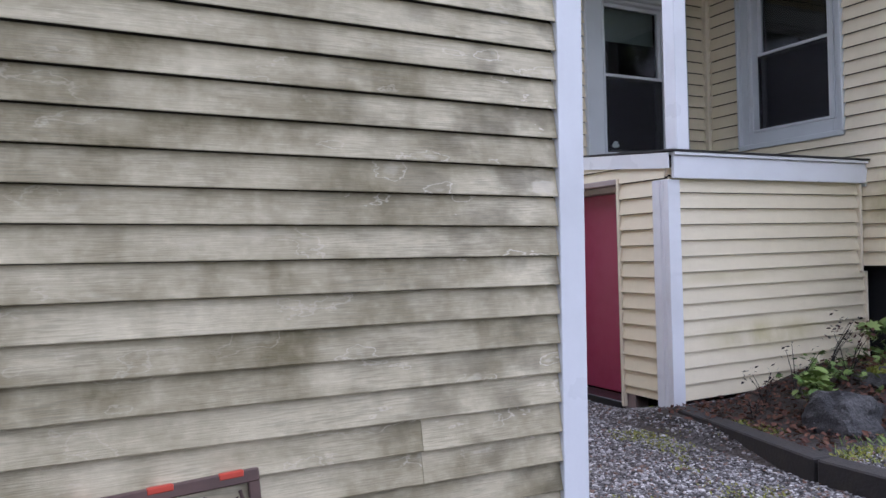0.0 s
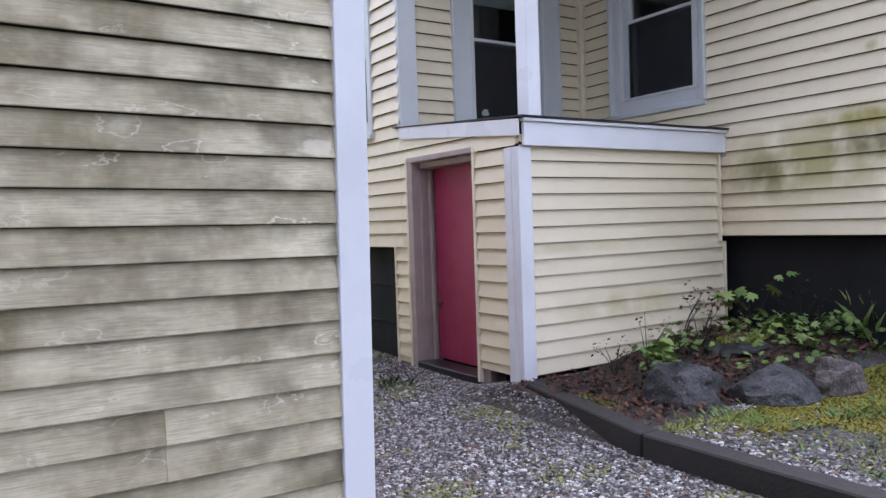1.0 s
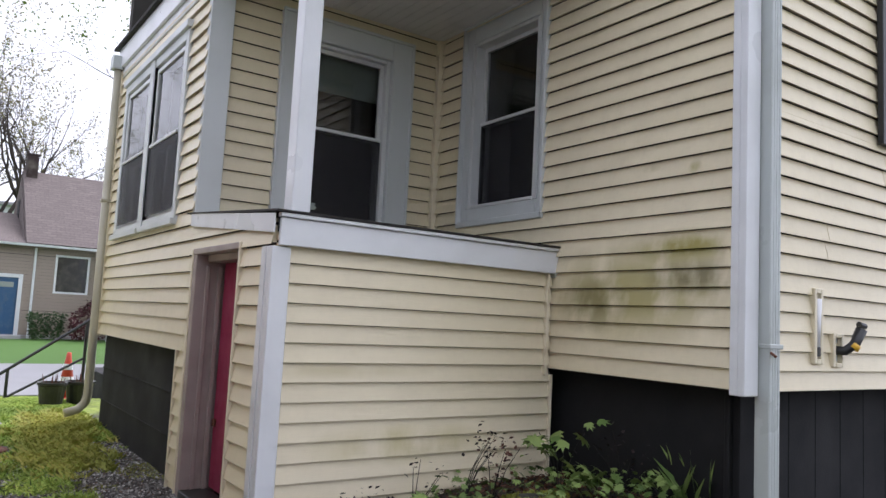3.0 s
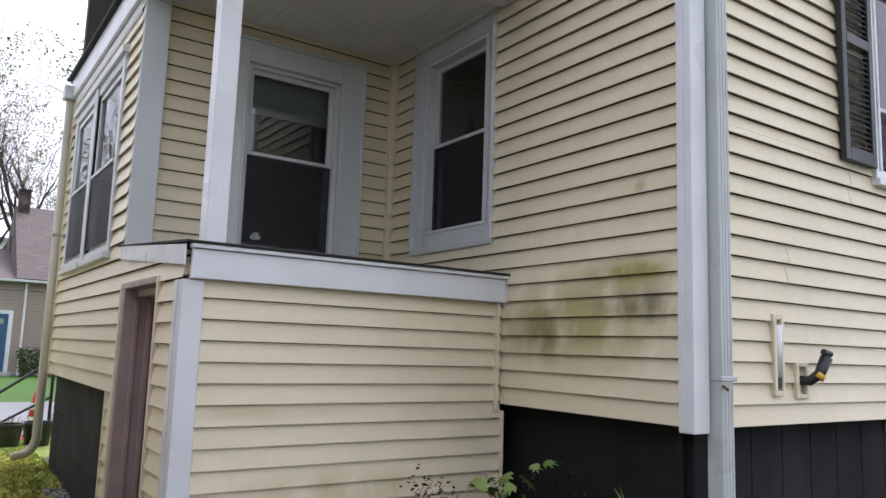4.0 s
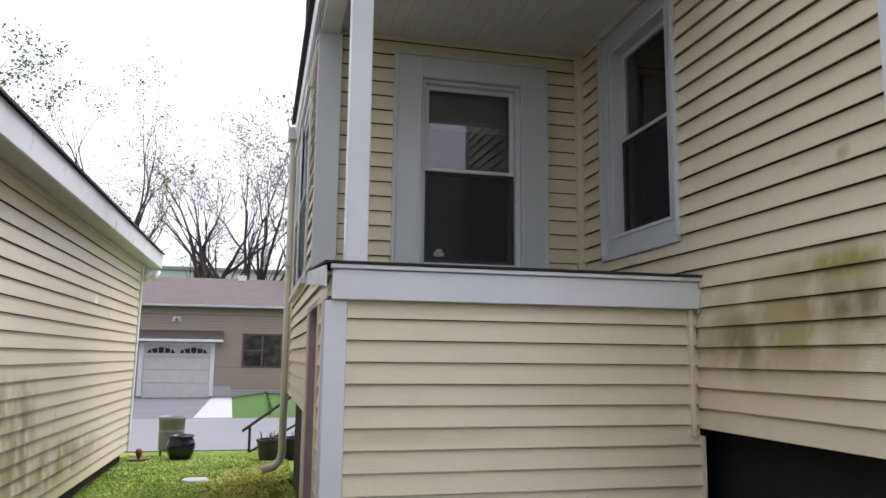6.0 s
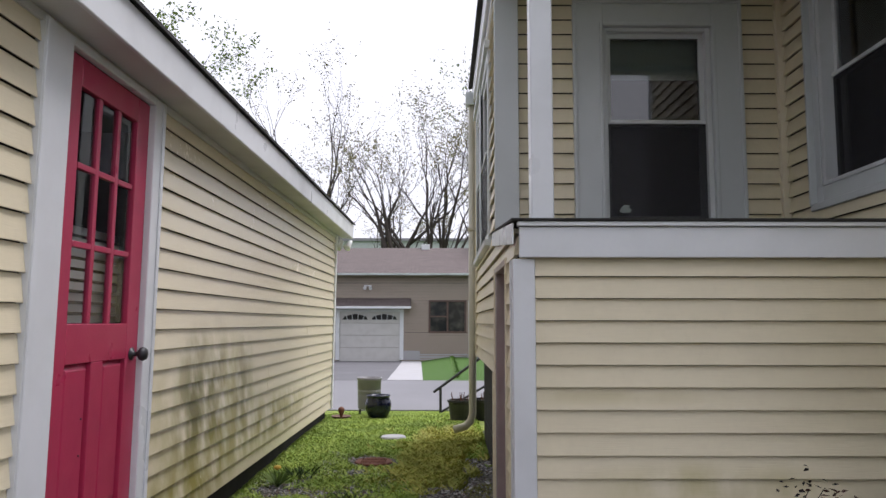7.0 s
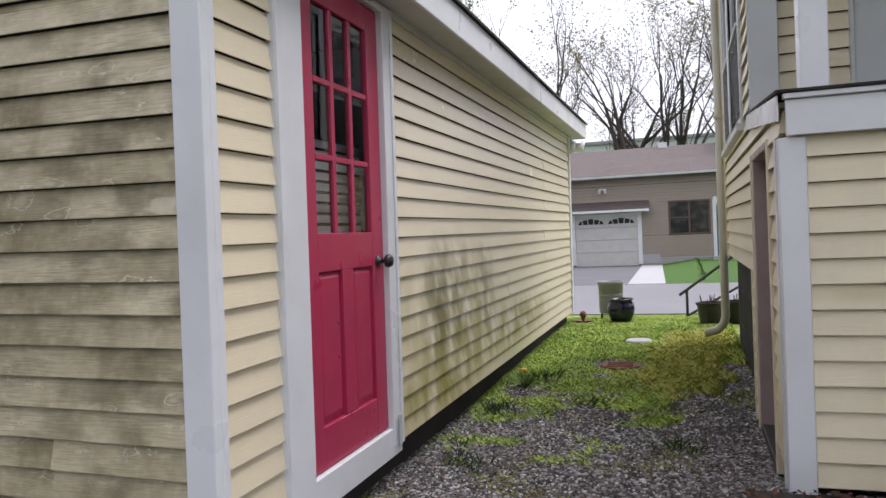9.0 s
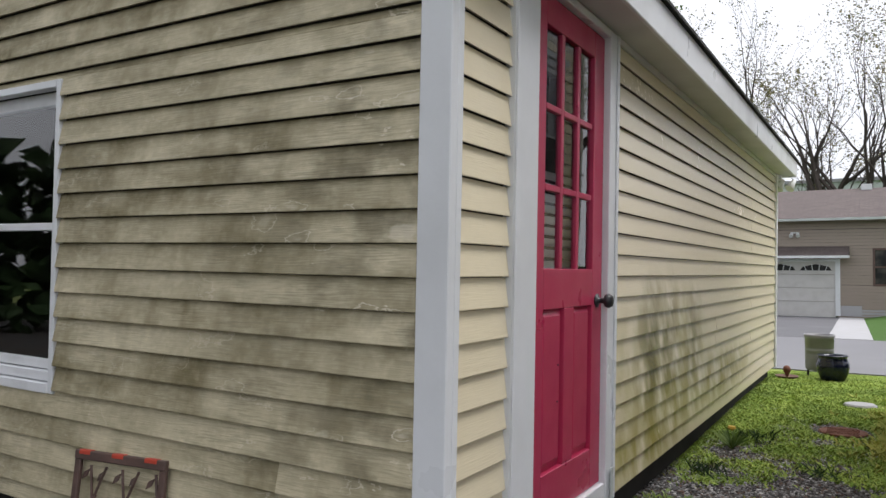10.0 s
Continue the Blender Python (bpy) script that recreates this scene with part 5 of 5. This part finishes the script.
def leaf_quads(bm, p, size, count, spread, tilt=0.9, lobes=False):
    for _ in range(count):
        o = Vector(p) + Vector([random.uniform(-1, 1) * s for s in spread])
        m = Matrix.Translation(o) @ Euler((random.uniform(-tilt, tilt), random.uniform(-tilt, tilt), random.uniform(0, 6.28))).to_matrix().to_4x4()
        s = size * random.uniform(0.6, 1.3)
        if lobes:
            pts = [(0, 0, 0), (0.35, 0.05, 0), (0.55, 0.35, -0.08), (0.3, 0.4, 0), (0.42, 0.8, -0.1), (0.12, 0.62, 0), (0, 1.05, -0.12), (-0.12, 0.62, 0), (-0.42, 0.8, -0.1), (-0.3, 0.4, 0), (-0.55, 0.35, -0.08), (-0.35, 0.05, 0)]
        else:
            pts = [(0, 0, 0), (0.28, 0.4, 0.04), (0, 1, -0.06), (-0.28, 0.4, 0.04)]
        bm.faces.new([bm.verts.new(m @ (Vector(q) * s)) for q in pts])


def blade(bm, x, y, z, h, w, lean, a):
    dx, dy = math.cos(a), math.sin(a)
    v = [bm.verts.new(c) for c in ((x - w * dy, y + w * dx, z), (x + w * dy, y - w * dx, z), (x + lean * dx * 0.4 + w * 0.7 * dy, y + lean * dy * 0.4 - w * 0.7 * dx, z + h * 0.6), (x + lean * dx, y + lean * dy, z + h))]
    bm.faces.new(v)


def bed_plant(x, y, z, h, size, count, material, seed, label, lobes=True):
    random.seed(seed)
    ob = thing("bed_plant", label, "plant", group="plants in the bed")
    stem, leaves = bmesh.new(), bmesh.new()
    for k in range(5):
        a = random.uniform(0, 6.28)
        t = random.uniform(0.4, 1)
        top = (x + h * 0.45 * math.cos(a), y + h * 0.45 * math.sin(a), z + h * t)
        add_tube(stem, [(x, y, z - 0.03), ((x + top[0]) / 2, (y + top[1]) / 2, z + h * t * 0.6), top], [0.0035, 0.0025, 0.0015], 5)
        leaf_quads(leaves, top, size * 0.72, count // 3 if lobes else count // 3, (h * 0.25, h * 0.25, h * 0.2), 0.8, lobes)
    part("stem", stem, "under", ob)
    part("leaves", leaves, material, ob)
    return ob


bed_plant(4.0, 3.05, 0.14, 0.24, 0.12, 30, "bed_leaf", 11, "young green lobed plant against the siding")
bed_plant(4.42, 3.4, 0.18, 0.18, 0.06, 12, "bed_leaf", 12, "low green leafy plant beside the stones")
bed_plant(5.2, 3.35, 0.25, 0.42, 0.13, 9, "bed_leaf", 13, "tall green leafy plant before the skirting")
bed_plant(5.25, 3.1, 0.22, 0.2, 0.13, 18, "bed_leaf", 14, "spreading green leafy plant")
bed_plant(5.0, 2.85, 0.2, 0.14, 0.11, 14, "bed_leaf", 15, "low yellowish-green leaves between stones")
bed_plant(5.45, 2.75, 0.2, 0.26, 0.07, 34, "bed_leaf", 16, "bushy green leaves by the house corner")
bed_plant(4.4, 2.78, 0.15, 0.14, 0.05, 12, "bed_leaf", 17, "small green tuft between boulders")
bed_plant(4.75, 3.45, 0.22, 0.36, 0.05, 34, "dead_leaf", 18, "withered brown stems and leaves", False)
bed_plant(3.95, 3.5, 0.13, 0.24, 0.045, 18, "dry_pod", 19, "dry dark stems by the wall", False)
bed_plant(4.55, 3.5, 0.2, 0.44, 0.045, 22, "dry_pod", 20, "tall dry dark stems against siding", False)
bed_plant(3.6, 3.3, 0.1, 0.12, 0.04, 16, "dead_leaf", 23, "small withered brown tuft at the timber", False)
bed_plant(4.0, 3.15, 0.12, 0.16, 0.06, 18, "bed_leaf", 24, "small green leafy plant behind the boulder")
bed_plant(1.78, 4.35, 0.0, 0.14, 0.06, 12, "bed_leaf", 25, "small yellowish-green plant at the shed's foot")
bed_plant(4.2, 3.45, 0.15, 0.34, 0.04, 14, "dry_pod", 21, "thin dark withered stems by the wall", False)
bed_plant(5.6, 3.2, 0.25, 0.45, 0.05, 30, "dry_pod", 22, "dark withered stems before the skirting", False)
random.seed(31)
bm = bmesh.new()
for k in range(90):
    a = random.uniform(0, 6.28)
    blade(bm, 5.75 + random.uniform(-0.1, 0.1), 2.75 + random.uniform(-0.1, 0.1), 0.2, random.uniform(0.15, 0.4), 0.006, random.uniform(0.1, 0.3), a)
tagged(link("fern_clump", bm, "bed_leaf"), "arching strappy green clump by the skirting", "plant")
bm = bmesh.new()
for k in range(2600):
    x, y = random.uniform(3.25, 5.9), random.uniform(2.6, 3.78)
    leaf_quads(bm, (x, y, lift(x, y) + 0.02), 0.04, 1, (0, 0, 0.012), 0.7)
tagged(link("leaf_litter", bm, "dead_leaf"), "withered brown leaf litter on the bed", "leaves", kind="stuff")
bm = bmesh.new()
for k in range(380):
    x, y = random.uniform(4.4, 6.2), random.uniform(2.6, 3.8)
    leaf_quads(bm, (x, y, lift(x, y) + random.uniform(0.02, 0.16)), 0.05, 1, (0, 0, 0.02), 0.7, True)
tagged(link("ground_ivy", bm, "bed_leaf"), "low green ground cover in the bed", "plants", kind="stuff")
bm = bmesh.new()
for k in range(500):
    a, r = random.uniform(0, 6.28), math.sqrt(random.random())
    x, y = 4.85 + 0.24 * r * math.cos(a), 3.18 + 0.12 * r * math.sin(a)
    blade(bm, x, y, 0.29, 0.025, 0.008, 0.01, random.uniform(0, 6.28))
tagged(link("stone_moss", bm, "moss"), "yellow-green moss on the flat stone", "moss", kind="stuff")

# ---- trees ----


def tree(x, y, z, height, seed, leaf, label, trunks=1, leaf_size=0.15, density=2, spread=0.46, thick=0.038):
    random.seed(seed)
    ob = thing("tree", label, "tree", group="street trees")
    wood, crown = bmesh.new(), bmesh.new()

    def limb(p, d, length, r, depth):
        pts, rad = [p], [r]
        for k in range(4):
            d = (d + Vector((random.gauss(0, 0.13), random.gauss(0, 0.13), random.gauss(0.05, 0.07)))).normalized()
            p = p + d * length / 4
            pts.append(p)
            rad.append(r * (1 - 0.45 * (k + 1) / 4))
        add_tube(wood, pts, rad, 6 if depth < 2 else 4 if depth < 3 else 3, False)
        if depth >= 5:
            for q in pts[1:]:
                leaf_quads(crown, q, leaf_size, density, (0.25, 0.25, 0.25), 1.5)
            return
        for k in range(random.choice((2, 3, 3)) if depth else 4):
            i = random.choice((2, 3, 4)) if k else 4
            ax = Vector((random.gauss(0, 1), random.gauss(0, 1), random.gauss(0, 0.4))).normalized()
            limb(pts[i], (d + ax * spread * random.uniform(0.6, 1.2)).normalized(), length * random.uniform(0.6, 0.82), rad[i] * random.uniform(0.55, 0.75), depth + 1)

    for k in range(trunks):
        a = 6.28 * k / trunks + 0.4
        limb(Vector((x + 0.4 * (trunks > 1) * math.cos(a), y + 0.4 * (trunks > 1) * math.sin(a), z - 0.2)), Vector((0.28 * (trunks > 1) * math.cos(a), 0.28 * (trunks > 1) * math.sin(a), 1)).normalized(), height * 0.34, height * thick / trunks ** 0.5, 0)
    part("trunk", wood, "bark", ob)
    part("crown", crown, leaf, ob)
    return ob


tree(-3.5, 50, FB, 18.5, 2, "bud", "tall bare-branched tree with sparse spring buds", 2)
tree(3.0, 50, FB, 18.5, 4, "bud", "many-stemmed bare tree with sparse spring buds", 4)
tree(-0.3, 54, FB, 12, 6, "bud", "slender young tree with sparse spring buds", 1)
tree(8.3, 50, FB, 17, 8, "bud", "bare street tree with sparse buds", 2)
tree(-9, 56, FB, 15, 9, "bud", "bare tree beyond the garage", 2)
tree(11.4, 22, FB, 12.0, 12, "leaf", "tree with fresh light green leaves over the street", 1, 0.11, 4, 0.6)
tree(-11.5, 27, FB, 14.5, 14, "leaf", "tall tree with fresh green leaves near the street", 1, 0.14, 5, 0.6)
# trees behind and beside the yard, unseen; placed to block sky light and reflect dark
tree(-9.5, -6, 0, 13, 21, "leaf", "leafy tree behind the yard", 1, 0.34, 7, 0.6)
tree(-12.5, 2.5, 0, 13, 22, "leaf", "leafy tree beyond the shed", 1, 0.34, 7, 0.6)
tree(-5.5, -13, 0, 14, 23, "leaf", "tall leafy tree behind the yard", 1, 0.34, 7, 0.6)
tree(-14, -12, 0, 15, 24, "leaf", "tall leafy tree at the back", 1, 0.34, 7, 0.6)
tree(3, -19, 0, 11, 25, "leaf", "leafy tree far behind the yard", 1, 0.34, 7, 0.6)
random.seed(77)
# unseen backdrop added to darken reflections in the panes and block low sky light
bm = bmesh.new()
for k in range(9000):
    a = random.uniform(math.radians(120), math.radians(285))
    r = random.uniform(15, 17.5) + 3 * math.sin(3 * a)
    h = (3.6 + 1.2 * noise.noise((a * 5, 0, 0))) * random.random() ** 0.8
    leaf_quads(bm, (r * math.cos(a), r * math.sin(a), h), 0.6, 1, (0.2, 0.2, 0.2), 1.5)
tagged(link("shrub_border", bm, "hedge"), "unseen dark leafy shrubs added along the back of the yard", "shrubs", kind="stuff")
hedge = thing("hedge", "clipped dark green rounded shrub by the house", "shrub")
random.seed(41)
bm = bmesh.new()
for k in range(900):
    a, b = random.uniform(0, 6.28), random.uniform(0, 1)
    leaf_quads(bm, (6.1 + 0.6 * math.cos(a) * (0.75 + 0.25 * b), 32.1 + 0.5 * math.sin(a), FB + 0.05 + b * 0.95), 0.12, 1, (0.08, 0.08, 0.05), 1.5)
part("foliage", bm, "hedge", hedge)
shrub = thing("maroon_shrub", "rounded maroon-leaved shrub beside the house", "shrub")
bm = bmesh.new()
for k in range(1300):
    a, b, r = random.uniform(0, 6.28), random.uniform(0, 1), random.uniform(0.7, 1)
    w = 1.25 * math.sin(math.pi * (0.25 + 0.7 * b)) ** 0.7
    leaf_quads(bm, (8.0 + w * r * math.cos(a), 31.8 + 0.7 * w * r * math.sin(a), FB + 0.05 + b * 1.5), 0.14, 1, (0.08, 0.08, 0.05), 1.5)
part("foliage", bm, "maroon", shrub)

# ---- gravel, grass and weeds ----
random.seed(50)
PEBBLES = []
for k in range(6):
    b0 = bmesh.new()
    bmesh.ops.create_icosphere(b0, subdivisions=1, radius=1.0)
    vs = [v.co * random.uniform(0.75, 1.15) for v in b0.verts]
    PEBBLES.append((np.array([list(v) for v in vs]), [[v.index for v in f.verts] for f in b0.faces]))
    b0.free()


def scatter_mesh(name, spots, protos, material, label, category):
    """spots: (x, y, z, sx, sy, sz, turn). One joined mesh of small solids."""
    allv, allf, base = [], [], 0
    for x, y, z, sx, sy, sz, a in spots:
        v, f = protos[random.randrange(len(protos))]
        c, s = math.cos(a), math.sin(a)
        w = v * (sx, sy, sz)
        w = np.stack([c * w[:, 0] - s * w[:, 1] + x, s * w[:, 0] + c * w[:, 1] + y, w[:, 2] + z], 1)
        allv.append(w)
        allf += [[i + base for i in q] for q in f]
        base += len(v)
    me = bpy.data.meshes.new(name)
    me.from_pydata(np.concatenate(allv).tolist(), [], allf)
    me.materials.append(MAT[material])
    return tagged(new(name, me), label, category, kind="stuff")


def on_house(x, y):
    return (x > 3.52 and y > 3.82) or (x > 5.6 and y > 2.5) or x < 1.45 and y > 2.35


def grassy(x, y):
    """How green the yard is: bare near the camera, green towards the street."""
    g = min(max((y - 4.3) / 3.6, 0), 1.15) + 0.6 * noise.noise((x * 1.1, y * 1.1, 3.0)) + 0.7 * noise.noise((x * 3.1, y * 3.1, 1.0))
    g -= 0.9 * min(max((x - 2.85) / 0.3, 0), 1) * (4 < y < 7.3)
    return g


spots = []
while len(spots) < 70000:
    x, y = random.uniform(1.45, 4.4), random.uniform(1.2, 8.0)
    if random.random() > (1.0 if y < 5 else 0.6) or on_house(x, y) or grassy(x, y) > 0.85 or x > 3.25 and 2.5 + 0.2 * noise.noise((x * 3, y * 3, 0)) < y < 3.8 or x > 3.3 and y < 2.5 and random.random() < min(0.5 + 1.2 * (x - 3.3), 0.97):
        continue
    s = random.uniform(0.006, 0.0145) * (1.5 if random.random() < 0.06 else 1)
    spots.append((x, y, lift(x, y) + 0.002, s, s * random.uniform(0.45, 1), s * random.uniform(0.3, 0.7), random.uniform(0, 6.28)))
scatter_mesh("gravel", spots, PEBBLES, "gravel", "loose grey crushed gravel", "gravel")
bm = bmesh.new()
for k in range(1500):
    x, y = random.uniform(1.5, 3.6), random.uniform(1.4, 6.6)
    if not on_house(x, y) and noise.noise((x * 1.9, y * 1.9, 21.0)) > random.uniform(-0.5, 0.4):
        leaf_quads(bm, (x, y, lift(x, y) + 0.012), 0.022, 1, (0, 0, 0.004), 0.5)
tagged(link("fallen_leaves", bm, "dead_leaf"), "small brown leaf scraps among the gravel", "leaves", kind="stuff")


def green(name, area, count, h0, h1, material, label, want, width=0.006):
    bm_v, bm_f = [], []
    x0, x1, y0, y1 = area
    n = 0
    while n < count:
        x, y = random.uniform(x0, x1), random.uniform(y0, y1)
        n += 1
        if on_house(x, y) or (x - CX) ** 2 + (y - CY) ** 2 < 0.05 or (x - 2.545) ** 2 + (y - 8.35) ** 2 < 0.025 or random.random() > want(x, y):
            continue
        z, h, a, w = lift(x, y) - 0.004, random.uniform(h0, h1), random.uniform(0, 6.28), width * random.uniform(0.7, 1.3)
        dx, dy, ln = math.cos(a), math.sin(a), random.uniform(0.5, 1.6) * h
        b = len(bm_v)
        bm_v += [(x - w * dy, y + w * dx, z), (x + w * dy, y - w * dx, z), (x + ln * 0.4 * dx + w * 0.8 * dy, y + ln * 0.4 * dy - w * 0.8 * dx, z + h * 0.65), (x + ln * dx, y + ln * dy, z + h)]
        bm_f.append((b, b + 1, b + 2, b + 3))
    me = bpy.data.meshes.new(name)
    me.from_pydata(bm_v, [], bm_f)
    me.materials.append(MAT[material])
    return tagged(new(name, me), label, "grass", kind="stuff")


green("grass", (1.4, 4.6, 4.2, 12.9), 420000, 0.01, 0.036, "grass", "short bright green grass and weeds", lambda x, y: min(max(1.5 * grassy(x, y) - 0.3 + 0.5 * noise.noise((x * 7, y * 7, 4.0)), 0), 1), 0.0055)
green("yard_moss", (1.4, 3.6, 1.3, 6.5), 60000, 0.008, 0.022, "moss", "low yellow-green moss over gravel", lambda x, y: min(max(3.0 * noise.noise((x * 2.2, y * 2.2, 9.0)) - 0.45 + 0.9 * noise.noise((x * 9, y * 9, 2.0)) + sum(1.3 * math.exp(-((x - a) ** 2 + (y - b) ** 2) / 0.035) for a, b in MOSSY), 0), 1), 0.006)
green("sedum", (2.3, 3.7, 5.6, 9.5), 60000, 0.02, 0.065, "sedum", "yellowish creeping sedum along the house", lambda x, y: min(max(sum(1.4 * math.exp(-((x - a) ** 2 / 0.1 + (y - b) ** 2 / 0.35)) for a, b in SEDUM) - 0.35 + 0.7 * noise.noise((x * 7, y * 7, 5.0)), 0.0), 1), 0.008)
green("bank_moss", (3.3, 5.6, 0.6, 2.5), 150000, 0.004, 0.013, "olive_moss", "mossy yellow-green bank beside the timbers", lambda x, y: min(max(2.0 * noise.noise((x * 1.8, y * 1.8, 7.0)) + 0.9 * noise.noise((x * 8, y * 8, 7.0)) + 3.0 * (x - 3.6), 0.05), 1), 0.009)
green("bank_grass", (3.3, 5.6, 0.6, 2.7), 9000, 0.015, 0.05, "bed_leaf", "thin grass on the mossy bank", lambda x, y: min(max(2.2 * noise.noise((x * 3.1, y * 3.1, 17.0)), 0.04), 1), 0.003)
green("far_lawn", (3.4, 12.0, 20.8, 32.9), 60000, 0.04, 0.09, "lawn", "mown green lawn across the street", lambda x, y: 1.0, 0.02)
for x, y, s in ((2.95, 4.7, 1.0), (2.4, 5.7, 0.8), (1.85, 4.2, 0.9), (1.75, 5.4, 1.2), (1.9, 6.5, 1.2)):
    random.seed(int(x * 100))
    bm = bmesh.new()
    for k in range(60):
        a = random.uniform(0, 6.28)
        blade(bm, x + random.gauss(0, 0.07), y + random.gauss(0, 0.07), lift(x, y), random.uniform(0.02, 0.08) * s, 0.004, random.uniform(0.03, 0.09), a)
    tagged(link("weed_tuft", bm, "hedge"), "small dark green weed tuft in the gravel", "weed", "weeds", "stuff")
dan = thing("dandelion", "yellow dandelion flower beside the shed", "flower", pose(1.78, 6.15, lift(1.78, 6.15)))
part("stem", tube([(0, 0, -0.01), (0.01, 0, 0.14)], 0.004, 5), "bed_leaf", dan)
part("bloom", lathe([(0.01, 0.135), (0.03, 0.15), (0.026, 0.165), (0.005, 0.17)], 14), "yellow", dan)
bm = bmesh.new()
for k in range(26):
    a = 0.24 * k
    blade(bm, 0, 0, 0, random.uniform(0.06, 0.16), 0.01, random.uniform(0.06, 0.16), a)
part("leaves", bm, "bed_leaf", dan)

# ---- siding boards ----
lay_planks()
